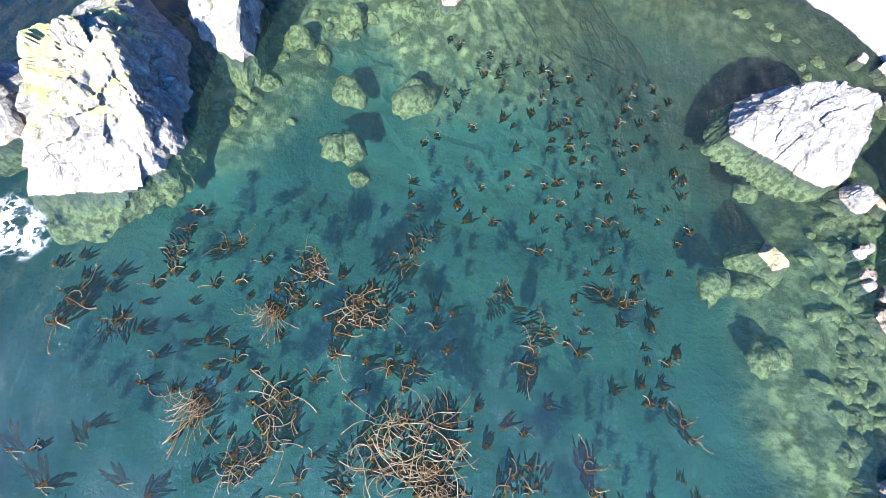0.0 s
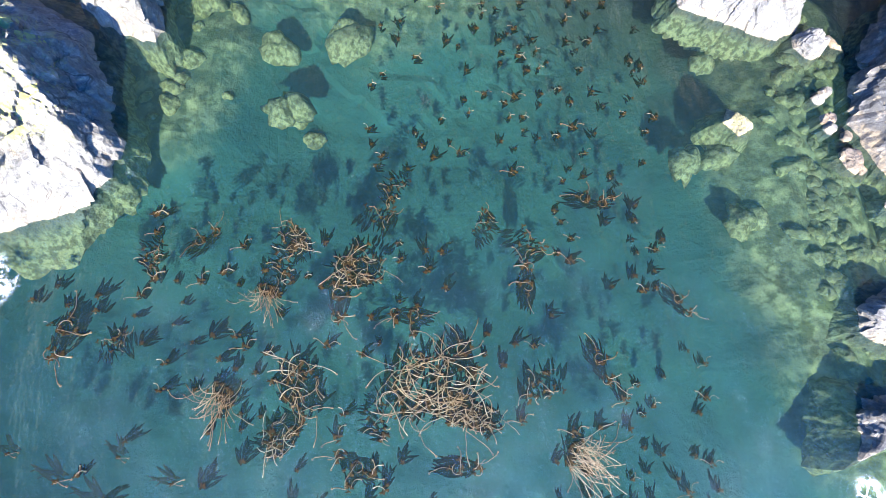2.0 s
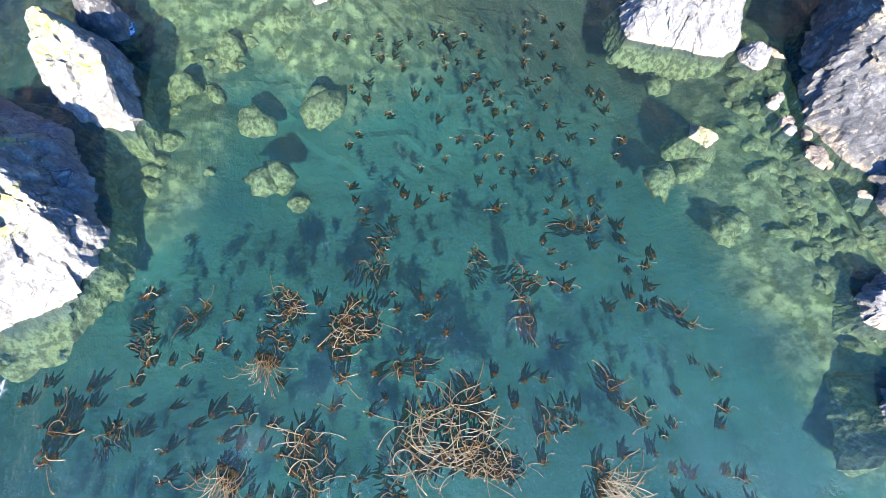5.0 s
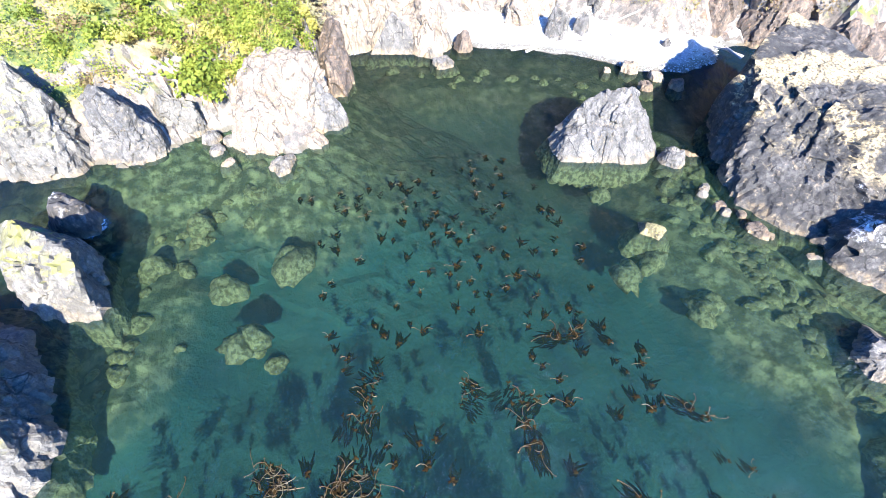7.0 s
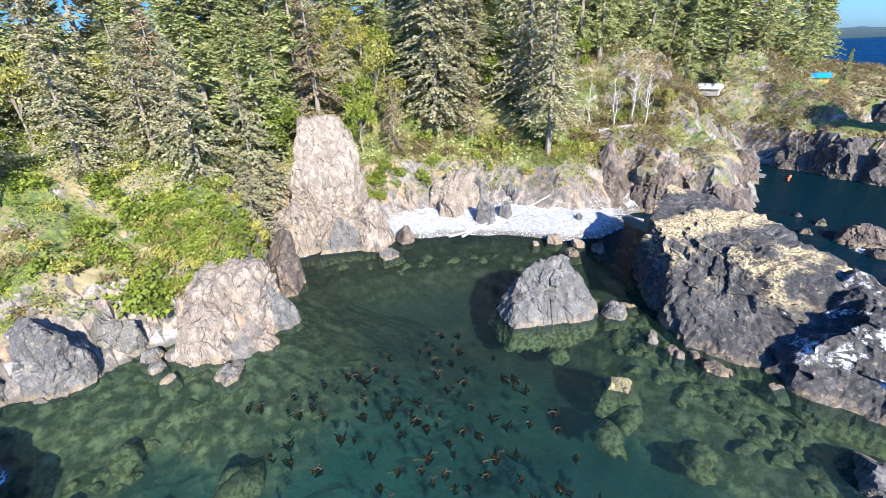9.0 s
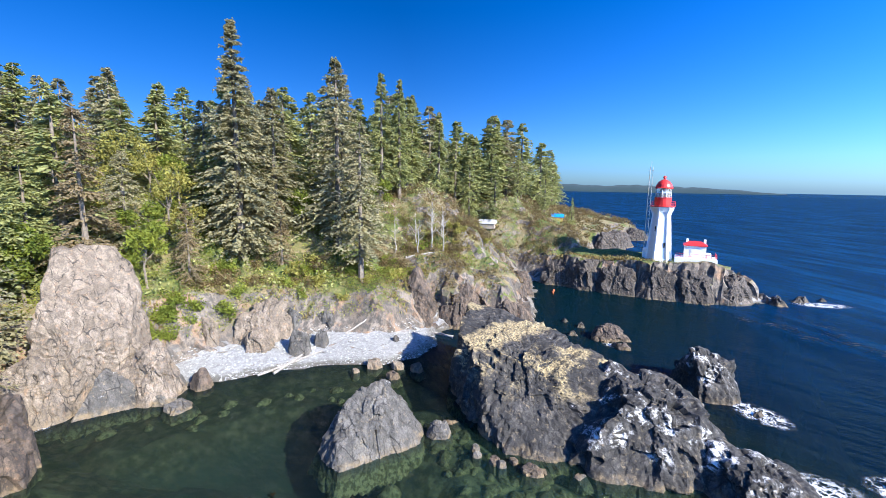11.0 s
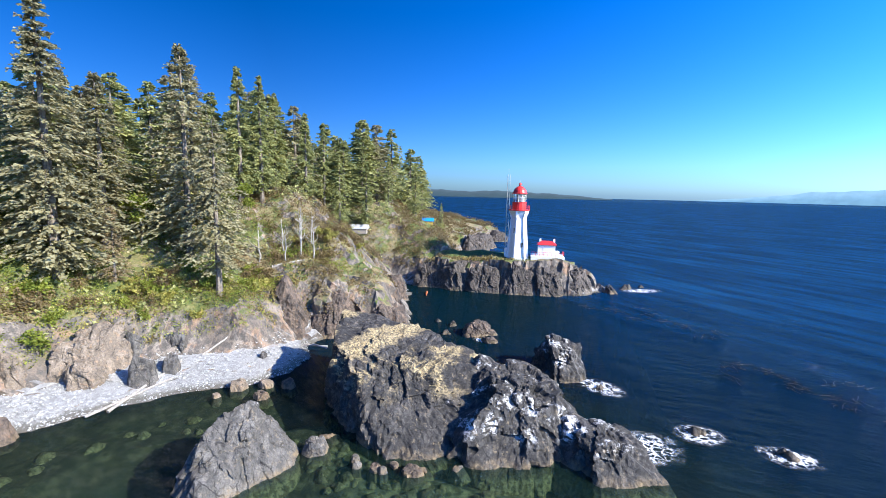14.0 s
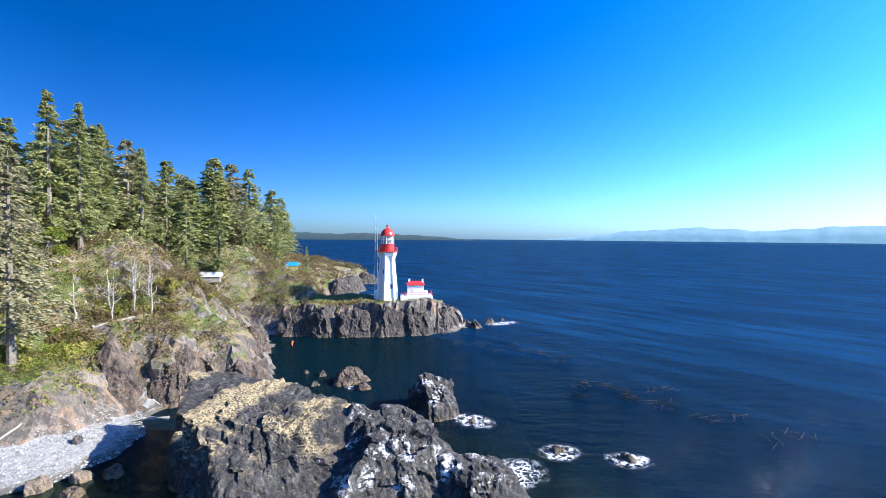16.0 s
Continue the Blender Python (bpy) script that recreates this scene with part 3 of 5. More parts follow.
for k, (x, y, r, h) in enumerate([(10.6, 43.8, 1.1, 0.5), (17.3, 42.4, 1.2, 0.5), (2.2, 50.4, 0.9, 0.6), (-21, 66, 1.0, 0.7), (-24, 67, 0.8, 0.5), (-20.5, 61.5, 0.9, 0.5), (9, 110, 2.2, 1.0), (12.5, 113.5, 1.2, 0.5), (4.5, 104, 2.6, 2.2)]):
    crag("wave_washed_rock", oval(x, y, r, r * 0.7, 40 * k), h, BASALT, "low dark rock awash among waves", group="rocks awash", seed=30 + k, level=4, rough=0.3, lean=42, sink=0.5)

# crags of the shore: foot ovals, height, material
CLIFFS = [
    (-53.6, 11.8, 6.2, 4.2, 75, 14.6, TANROCK, "tall tan cliff with smooth joints above the beach", 4),
    (-49.4, 12.6, 4.6, 3.0, 68, 8.6, GREYROCK, "broad grey slab leaning at the cliff foot", 30),
    (-51.2, 30.0, 4.4, 2.6, 70, 10.8, TANROCK, "orange-tan cliff block behind the beach", 10),
    (-50.2, 34.0, 1.5, 1.3, 30, 10.5, GREYROCK, "narrow grey pillar on the cliff", 8),
    (-47.4, 37.5, 2.4, 1.9, 60, 7.6, GREYROCK, "grey fractured block at the beach head", 12),
    (-42.8, 51.0, 5.0, 4.0, 40, 9.6, BROWNROCK, "brown tilted cliff at the beach end", 14),
    (-37.0, 55.5, 4.5, 3.4, 45, 7.5, BROWNROCK, "brown strata cliff over the water", 14),
    (-37.5, -14.0, 3.0, 2.4, 60, 6.6, GREYROCK, "grey buttress split by dark clefts", 12),
    (-39.2, -10.5, 2.4, 1.5, 70, 5.8, PALEROCK, "pale leaning pillar on the shore", 10),
    (-37.5, -1.2, 4.8, 3.4, 75, 6.4, TANROCK, "tan headland cliff with a grassy top", 10),
    (-38.5, -20, 4.0, 3.5, 40, 7.5, PALEROCK, "weathered pale cliff above the inlet", 14)]
CLIFFS += [
    (-52.2, 7.6, 4.2, 2.8, 80, 9.8, TANROCK, "lower tan shoulder of the tall cliff", 16),
    (-48.5, 15.5, 3.2, 2.4, 60, 8.5, TANROCK, "tan cliff shoulder beside the beach", 12),
    (-54.5, 24.0, 2.8, 2.2, 60, 9.0, TANROCK, "tan rock under the green slope", 16),
    (-49.5, 28.0, 2.0, 1.6, 60, 5.0, TANROCK, "split tan block at the beach head", 10),
    (-35.2, -3.6, 2.8, 2.2, 60, 5.6, TANROCK, "tan headland face with yellow stains", 10),
    (-36.4, 1.4, 2.6, 1.8, 80, 6.0, GREYROCK, "grey corner of the headland cliff", 8),
    (-45.0, 4.6, 5.0, 1.8, 172, 7.0, BROWNROCK, "dark side wall of the cleft", 8),
    (-31.5, 61.5, 3.0, 2.6, 60, 5.4, BROWNROCK, "brown broken cliff above the inlet", 14),
    (-34.5, 69, 3.4, 2.6, 75, 6.0, BROWNROCK, "brown cliff below the grassy slope", 16),
    (-37.5, 78, 3.4, 2.6, 70, 6.5, BROWNROCK, "brown cliff beside the pocket beach", 16),
    (-40.5, 85, 2.6, 2.0, 60, 5.0, GREYROCK, "grey outcrop above the pocket beach", 16),
    (-36, 94.2, 4.6, 3.2, 10, 6.0, CLIFFROCK, "brown cliff block of the promontory", 12),
    (-29.5, 94.0, 5.2, 3.4, 0, 6.6, CLIFFROCK, "dark grey cliff block of the promontory", 12),
    (-22.5, 94.2, 5.2, 3.6, 5, 6.0, CLIFFROCK, "dark rounded cliff of the promontory", 14),
    (-15.5, 95.4, 5.4, 3.6, 10, 6.9, CLIFFROCK, "dark brown cliff under the lighthouse", 12),
    (-8.8, 97.2, 5.2, 3.8, 15, 6.9, CLIFFROCK, "grey cracked cliff under the lighthouse", 14),
    (-2.8, 100.5, 5.0, 3.6, 35, 5.4, CLIFFROCK, "sloping brown crag at the point", 20),
    (-40, 150, 8, 5, 70, 7, CLIFFROCK, "dark crag of the farther point", 16),
    (-42, 170, 9, 5, 75, 6, CLIFFROCK, "dark low crag of the farther point", 20),
    (-42, 200, 14, 5, 80, 4.5, CLIFFROCK, "low dark end of the farther point", 24)]
for k, (x, y, rx, ry, turn, h, m, label, lean) in enumerate(CLIFFS):
    crag("cliff_rock", oval(x, y, rx, ry, turn, 7, k), h, m, label, "cliff", lean=lean, cap=(0.15, 0), cuts=1 if h > 10 else 4, seed=60 + k, level=5, rough=0.45, sink=1.5)

# boulders of the beach and shore
BOULDERS = [(-45.3, 31.2, 1.6, 5.2, GREYROCK), (-46.8, 19.8, 1.4, 2.6, BROWNROCK), (-48.4, 18.2, 0.9, 1.6, GREYROCK), (-44.6, 34.0, 1.2, 2.0, GREYROCK), (-43.8, 16.4, 1.6, 0.8, GREYROCK),
            (-46.5, 15.8, 1.3, 1.0, PALEROCK), (-38.0, 41.2, 0.7, 0.9, BASALT), (-35.8, 35.0, 1.1, 1.0, TANROCK), (-33.4, 36.6, 1.0, 0.9, TANROCK), (-32.0, 34.2, 0.9, 0.8, BROWNROCK),
            (-31.0, 37.4, 1.0, 0.9, BROWNROCK), (-36.5, 32.6, 0.6, 0.4, TANROCK), (-33.5, 0.5, 1.2, 0.9, TANROCK), (-31.2, -2.5, 1.6, 0.9, PALEROCK), (-34.6, -4.5, 1.0, 0.8, PALEROCK)]
BOULDERS += [(-36.0, -6.2, 0.9, 0.7, PALEROCK), (-35.0, -7.6, 0.8, 0.6, GREYROCK), (-36.8, -8.0, 0.9, 0.9, GREYROCK), (-33.0, -6.8, 0.7, 0.4, TANROCK), (-28.9, -17.0, 2.2, 2.6, BASALT)]
rng = np.random.default_rng(5)
for k in range(11):
    u = rng.random()
    BOULDERS.append((-23 + 17 * u + rng.uniform(-0.5, 0.5), 31.2 - 3.4 * math.sin(math.pi * min(1, u * 1.25) * 0.8) + 3.4 * max(0, u - 0.55) + rng.uniform(-0.3, 1.2), rng.uniform(0.4, 1.1), rng.uniform(0.15, 0.6), (BROWNROCK, GREYROCK)[k % 2]))
for k, (x, y, r, h, m) in enumerate(BOULDERS):
    z = max(0.0, ground_z(x, y)) - 0.15
    p, f = rock_mesh(oval(0, 0, r, r * rng.uniform(0.7, 0.95), rng.uniform(0, 180), 6, k), h, lean=12, cap=(rng.uniform(-.2, .2), rng.uniform(-.2, .2)), cuts=5, seed=120 + k, level=4, rough=0.18 * min(r, 1.2), sink=0.8)
    ob = mesh_object("boulder", p, f, m)
    ob.location = (x, y, z)
    tagged(ob, "weathered angular boulder on the pebble shore", "boulder", "shore boulders")

# boulders under water
sub_rng = np.random.default_rng(8)
shapes = []
for k in range(6):
    p, f = rock_mesh(oval(0, 0, 1, 0.8, 0, 7, k + 40), 0.7, lean=32, cuts=4, seed=200 + k, level=3, rough=0.34, sink=0.6)
    shapes.append(mesh_object("submerged_boulder", p, f, SUNKROCK, smooth=True))
    shapes[-1].location = ((-28, -9.5, -1.5), (-24.5, -12.5, -1.4), (-30, -5.5, -1.4), (-20, 28, -1.3), (-12.2, 26, -1.3), (-4, 26.6, -1.3))[k]
    tagged(shapes[-1], "algae-covered boulder lying under clear water", "boulder", "boulders under water")
SUNK = [(-16.4, -6.2, 1.1), (-16.0, -7.2, 1.0), (-17.3, -6.9, 0.9), (-15.7, -5.7, 0.7), (-21.4, -3.2, 1.5), (-22.3, -3.4, 1.2), (-20.6, -7.6, 1.2), (-8.5, 21.4, 1.0), (-17, -14.2, 0.8), (-9, 22.8, 0.9), (-13.2, 21.0, 1.2), (-20.5, 21.5, 1.0), (-12.8, 18.6, 1.1)]
for line, count, spread in ((SHELVES[0], 170, 2.0), (SHELVES[1], 14, 2.2), (SHELVES[2], 26, 2.8), (SHELVES[3], 16, 1.5)):
    pts = np.array(line, float)
    for _ in range(count):
        i = sub_rng.integers(0, len(pts) - 1)
        q = pts[i] + (pts[i + 1] - pts[i]) * sub_rng.random() + sub_rng.normal(0, spread * 0.6, 2)
        SUNK.append((q[0], q[1], 0.35 + 0.6 * sub_rng.random() ** 2))
sunk_z = coast_height(np.array([(x, y) for x, y, r in SUNK]), True)[0]
for (x, y, r), z in zip(SUNK, sunk_z):
    if z > -0.2:
        continue
    m = pose(x, y, max(min(z + 0.1, -0.45 - 0.5 * r), -1.25 if r > 0.95 else z), 0, 0, sub_rng.uniform(0, 360))
    copy_thing(shapes[sub_rng.integers(0, 6)], m).scale = (r * sub_rng.uniform(0.8, 1.25), r * sub_rng.uniform(0.7, 1.1), r * 0.6)

# ---- plants ----
def foliage(name, dark, light, rough=0.75):
    n = Nodes(name, rough)
    f = n.ramp(n.noise(0.55, 4), 0.35, 0.65)
    geo = n.t.nodes.new("ShaderNodeNewGeometry").outputs["Random Per Island"]
    c = n.mix(f, dark, light)
    c = n.mix(n.math("MULTIPLY", geo, 0.35), c, tuple(v * 1.15 for v in light))
    r = n.t.nodes.new("ShaderNodeObjectInfo").outputs["Random"]
    c = n.mix(n.math("MULTIPLY", r, 0.45), c, dark)
    n.b.inputs["Specular IOR Level"].default_value = 0.2
    m = n.done(c)
    thin = n.node("ShaderNodeBsdfTranslucent", Color=c)
    both = n.node("ShaderNodeMixShader", Fac=0.45)
    n.t.links.new(n.b.outputs[0], both.inputs[1])
    n.t.links.new(thin.outputs[0], both.inputs[2])
    n.t.links.new(both.outputs[0], n.t.nodes["Material Output"].inputs["Surface"])
    return m


SPRUCE = foliage("spruce_needles", (0.225, 0.21, 0.12), (0.395, 0.36, 0.205))
DARKFIR = foliage("fir_needles", (0.17, 0.195, 0.07), (0.42, 0.42, 0.175))
BROWNFIR = foliage("browning_needles", (0.20, 0.155, 0.085), (0.38, 0.30, 0.175))
YELLOWLEAF = foliage("yellow_leaves", (0.22, 0.21, 0.05), (0.43, 0.39, 0.11))
SALAL = foliage("green_leaves", (0.10, 0.135, 0.022), (0.27, 0.30, 0.05))
DRYLEAF = foliage("dry_leaves", (0.14, 0.10, 0.045), (0.26, 0.20, 0.10))
BARK = plain("grey_bark", (0.20, 0.165, 0.13), 0.9, vary=0.5, scale=3)
DEADWOOD = plain("bleached_wood", (0.36, 0.33, 0.29), 0.85, vary=0.45, scale=4)


def tube(points, radii, sides=6):
    """Vertices and faces of a tapered tube through points."""
    p = np.asarray(points, float)
    tan = np.gradient(p, axis=0)
    tan /= np.linalg.norm(tan, axis=1, keepdims=True) + 1e-9
    ref = np.where(np.abs(tan[:, 2:]) > 0.9, (1.0, 0, 0), (0, 0, 1.0))
    u = np.cross(tan, ref)
    u /= np.linalg.norm(u, axis=1, keepdims=True) + 1e-9
    w = np.cross(tan, u)
    a = np.linspace(0, 2 * math.pi, sides, endpoint=False)
    ring = np.cos(a)[None, :, None] * u[:, None] + np.sin(a)[None, :, None] * w[:, None]
    v = (p[:, None] + ring * np.asarray(radii)[:, None, None]).reshape(-1, 3)
    n, f = len(p), []
    for i in range(n - 1):
        for j in range(sides):
            k = (j + 1) % sides
            f.append((i * sides + j, i * sides + k, (i + 1) * sides + k, (i + 1) * sides + j))
    f.append(tuple(range(sides))[::-1])
    f.append(tuple((n - 1) * sides + j for j in range(sides)))
    return v, f


def joined(pieces):
    vs, fs, at = [], [], 0
    for v, f in pieces:
        vs.append(v)
        fs += [tuple(i + at for i in q) for q in f]
        at += len(v)
    return np.concatenate(vs), fs


def sprays(origin, way, length, width, rng):
    """Needle sprays: bent, folded slips at many places along given ways."""
    n = len(origin)
    side = np.cross(way, (0, 0, 1.0))
    side /= np.linalg.norm(side, axis=1, keepdims=True) + 1e-6
    upv = np.cross(side, way)
    roll = rng.uniform(-0.7, 0.7, (n, 1))
    side2 = side * np.cos(roll) + upv * np.sin(roll)
    mid = origin + way * length * 0.5
    tip = origin + way * length + np.array((0, 0, -1.0)) * length * rng.uniform(0.05, 0.35, (n, 1))
    a = mid + side2 * width
    b = mid - side2 * width
    drop = mid - np.array((0, 0, 1.0)) * width * 0.9
    v = np.stack([origin, a, tip, b, drop], 1).reshape(-1, 3)
    i = np.arange(n)[:, None] * 5
    f = np.concatenate([i + (0, 1, 2), i + (0, 2, 3), i + (0, 4, 2)], 0)
    return v, f.tolist()


def conifer(seed, height, radius, bare=0.12, dense=1.0, shape=0.85, gap=0.15, needle=SPRUCE, label="", sparse_top=False):
    rng = np.random.default_rng(seed)
    root = empty("conifer_tree")
    zs = np.linspace(0, height, 9)
    wob = np.cumsum(rng.normal(0, 0.012 * height / 9, (9, 2)), 0)
    trunk_pts = np.c_[wob, zs]
    tv, tf = tube(trunk_pts, 0.018 * height * (1 - zs / height) ** 0.8 + 0.03, 7)
    n = int(height * 10 * dense)
    h = bare + (1 - bare) * rng.random(n) ** 1.15
    keep = value_noise(np.c_[h * 9, np.zeros(n), np.full(n, seed)], 1.0, seed, 2) > -1 + gap * 2
    h = h[keep]
    n = len(h)
    az = rng.uniform(0, 2 * math.pi, n)
    lob = 0.95 + 0.4 * value_noise(np.c_[np.cos(az) * 1.6, np.sin(az) * 1.6, h * 5], 1.0, seed + 7, 2)
    reach = radius * np.clip((1 - h), 0.0, 1) ** shape * lob * rng.uniform(0.65, 1.15, n) + 0.25
    low = np.clip((h - bare) / 0.12, 0.45, 1)
    reach *= low
    base = np.c_[np.interp(h * height, zs, wob[:, 0]), np.interp(h * height, zs, wob[:, 1]), h * height]
    out = np.c_[np.cos(az), np.sin(az), rng.uniform(-0.25, 0.18, n) + 0.25 * (h > 0.8)]
    O, W, L = [], [], []
    per = 22 if dense >= 1 else 12
    for k in range(per):
        s = 0.18 + 0.82 * (k + rng.random(n)) / per
        sag = -0.22 * reach * s**1.6
        o = base + out * (reach * s)[:, None] + np.c_[np.zeros(n), np.zeros(n), sag]
        side = rng.choice([-1, 1], n) * rng.uniform(0.25, 1.0, n)
        w = np.c_[np.cos(az + side), np.sin(az + side), rng.uniform(-0.45, 0.12, n)]
        O.append(o + rng.normal(0, 0.10, (n, 3)))
        W.append(w / np.linalg.norm(w, axis=1, keepdims=True))
        L.append((0.30 + 0.40 * (1 - s) + 0.04 * reach)[:, None] * rng.uniform(0.7, 1.4, (n, 1)) * (height / 22) ** 0.5 * (0.68 if dense >= 1 else 1.1))
    O, W, L = np.concatenate(O), np.concatenate(W), np.concatenate(L)
    cv, cf = sprays(O, W, L, L * 0.36, rng)
    boughs = []
    for i in rng.choice(n, min(n, 40), False):
        q = [base[i], base[i] + out[i] * reach[i] * 0.55 + (0, 0, -0.05 * reach[i]), base[i] + out[i] * reach[i] * 0.95 + (0, 0, -0.2 * reach[i])]
        boughs.append(tube(q, (0.05, 0.03, 0.01), 3))
    wood_v, wood_f = joined([(tv, tf)] + boughs)
    mesh_object("trunk", wood_v, wood_f, BARK, root)
    mesh_object("crown", cv, cf, needle, root)
    return tagged(root, label or "tall grey-green spruce with drooping boughs", "tree", "conifers on the shore")


def leaf_cloud(seed, lobes, count, size):
    """Small leaves in an uneven crown made of lobes (x, y, z, r)."""
    rng = np.random.default_rng(seed)
    lobes = np.array(lobes, float)
    pick = rng.choice(len(lobes), count, p=lobes[:, 3] ** 2 / (lobes[:, 3] ** 2).sum())
    d = rng.normal(0, 1, (count, 3))
    d /= np.linalg.norm(d, axis=1, keepdims=True)
    r = lobes[pick, 3] * rng.uniform(0.55, 1.08, count)
    o = lobes[pick, :3] + d * r[:, None] * (1, 1, 0.85)
    o = o[value_noise(o, 0.9 / max(0.4, lobes[:, 3].mean()), seed, 2) > -0.28]
    n = len(o)
    w = rng.normal(0, 1, (n, 3)) + (0, 0, 0.2)
    w /= np.linalg.norm(w, axis=1, keepdims=True)
    L = size * rng.uniform(0.6, 1.4, (n, 1))
    return sprays(o, w, L, L * 0.38, rng)


def broadleaf(seed, height, needle, label):
    rng = np.random.default_rng(seed)
    root = empty("broadleaf_tree")
    top = height * 0.55
    pieces = [tube([(0, 0, 0), (0.1, 0.1, top * 0.6), (0.2, -0.1, top)], (0.16, 0.12, 0.07), 6)]
    lobes = []
    for k in range(9):
        a, r = rng.uniform(0, 6.28), rng.uniform(0.5, 1) * height * 0.24
        at = np.array((math.cos(a) * r, math.sin(a) * r, height * rng.uniform(0.45, 0.92)))
        lobes.append((*at, height * rng.uniform(0.09, 0.17)))
        pieces.append(tube([(0.1, 0.1, top * rng.uniform(0.5, 0.95)), at * (0.5, 0.5, 0.85), at], (0.07, 0.045, 0.02), 4))
    v, f = joined(pieces)
    mesh_object("trunk", v, f, BARK, root)
    v, f = leaf_cloud(seed, lobes, 1700, 0.34)
    mesh_object("crown", v, f, needle, root)
    return tagged(root, label, "tree", "broadleaf trees on the slope")


def shrub(seed, needle, label, count=480, size=0.2):
    rng = np.random.default_rng(seed)
    lobes = [(rng.uniform(-.7, .7), rng.uniform(-.7, .7), rng.uniform(0.15, 0.75), rng.uniform(0.3, 0.6)) for _ in range(7)]
    v, f = leaf_cloud(seed, lobes, count, size)
    return tagged(mesh_object("shrub", v, f, needle), label, "shrub", "shrubs on the slope")


def heights(xy):
    return coast_height(np.array(xy, float), True)[0]


def plant(ob, x, y, scale=1.0, turn=0.0, sink=0.15, wide=1.0, z=None):
    z = ground_z(x, y) if z is None else z
    c = copy_thing(ob, pose(x, y, z - sink, 0, 0, turn))
    c.scale = (scale * wide, scale * wide, scale)
    return c


def settle(ob, x, y, z, turn=0.0):
    ob.matrix_basis = pose(x, y, z, 0, 0, turn)


near_trees = [
    (conifer(1, 33, 9.0, bare=0.05, shape=1.0, needle=SPRUCE, label="very tall grey-green spruce with ragged brownish top", gap=0.12, dense=1.3), -60.0, 32.2),
    (conifer(2, 29.5, 9.2, bare=0.06, shape=0.85, needle=SPRUCE, label="tall broad spruce above the beach end", gap=0.1, dense=1.1), -54.5, 45.5),
    (conifer(3, 23, 6.4, bare=0.16, shape=0.7, needle=SPRUCE, label="grey spruce with bare trunk at the beach head", gap=0.2), -46.2, 42.5),
    (conifer(4, 14, 6.2, bare=0.02, shape=0.8, dense=1.3, needle=SPRUCE, label="bushy silver-green spruce on the headland", gap=0.08), -53, -1.0),
    (conifer(5, 15, 6.6, bare=0.02, shape=0.8, dense=1.3, needle=SPRUCE, label="bushy silver-green spruce behind the headland", gap=0.08), -57, 4.5),
    (conifer(6, 24, 4.6, bare=0.10, shape=0.9, needle=DARKFIR, label="dark green fir on the slope", gap=0.18), -60, 61),
    (conifer(7, 19, 5.0, bare=0.03, shape=0.7, needle=BROWNFIR, label="browning spruce with thin crown", gap=0.2), -63, 15)]
for ob, x, y in near_trees:
    settle(ob, x, y, ground_z(x, y) - 0.3, 20 * x)
kinds = [near_trees[1][0], near_trees[3][0], near_trees[4][0], near_trees[5][0], near_trees[6][0]]
MORE = [(-57, -5, 1, 0.95), (-60, -11, 2, 1.0), (-54, -11, 1, 0.8), (-64, -3, 4, 0.75), (-66, 6, 3, 0.7), (-51.5, 3.0, 2, 0.62), (-58, 24, 4, 0.55), (-56, 36, 4, 0.5), (-61, 38.5, 0, 0.75),
        (-58, 64, 3, 0.95), (-62, 53, 0, 0.8), (-57, 52, 3, 0.85), (-58, 77, 3, 0.8), (-57, 88, 3, 0.72), (-55, 97, 3, 0.72), (-60, 70, 3, 0.8)]
MORE += [(-56, 112, 3, 0.6), (-53, 125, 3, 0.6), (-50, 141, 3, 0.42), (-60, 104, 3, 0.7), (-62, 82, 3, 0.8), (-64, 92, 3, 0.8), (-66, 20, 1, 0.9), (-68, -14, 4, 0.75), (-62, -20, 1, 0.9), (-55, -19, 2, 0.8)]
for k, (x, y, kind, s) in enumerate(MORE):
    plant(kinds[kind], x, y, s, 47 * k, wide=0.95 + 0.1 * (k % 3))

# the forest inland
far_kinds = [conifer(20 + k, 20, 5.2 + 0.4 * k, bare=0.10, dense=0.85, shape=0.75, gap=0.2, needle=(DARKFIR, DARKFIR, SPRUCE, DARKFIR)[k], label="dark forest conifer among many others") for k in range(4)]
spots = []
frng = np.random.default_rng(77)
while len(spots) < 185:
    x, y = frng.uniform(-1, 0), frng.uniform(-70, 165)
    x = -60 + 75 * x * abs(x) ** 0.3 - (4 if 8 < y < 60 else 0)
    if all((x - a) ** 2 + (y - b) ** 2 > 13 for a, b in spots) and not (x > -82 and 14 < y < 33):
        spots.append((x, y))
fz = heights(spots)
for k, ((x, y), z) in enumerate(zip(spots, fz)):
    if k < 4:
        settle(far_kinds[k], x, y, z - 0.3)
    else:
        plant(far_kinds[k % 4], x, y, frng.uniform(0.8, 1.15) * (0.75 if y < 12 and x > -75 else 1), 61 * k, z=z, wide=frng.uniform(1.0, 1.5))

leafy = [broadleaf(40, 11, YELLOWLEAF, "slender broadleaf tree with yellow-green leaves"), broadleaf(41, 9, YELLOWLEAF, "young alder with yellowing leaves"), broadleaf(42, 8, SALAL, "green broadleaf tree on the slope")]
LEAFY = [(-66, 25, 0), (-70, 19, 1), (-72, 29, 0), (-76, 23, 0), (-68, 33, 1), (-74, 34, 0), (-80, 28, 0), (-63, 21, 2), (-59, 19.5, 2), (-80, 18, 0), (-62, 26, 1), (-58, 41, 2), (-57, 57, 2), (-60, 47, 1), (-61, 9, 2), (-58, -15, 0), (-63, -9, 1), (-50, -17, 2)]
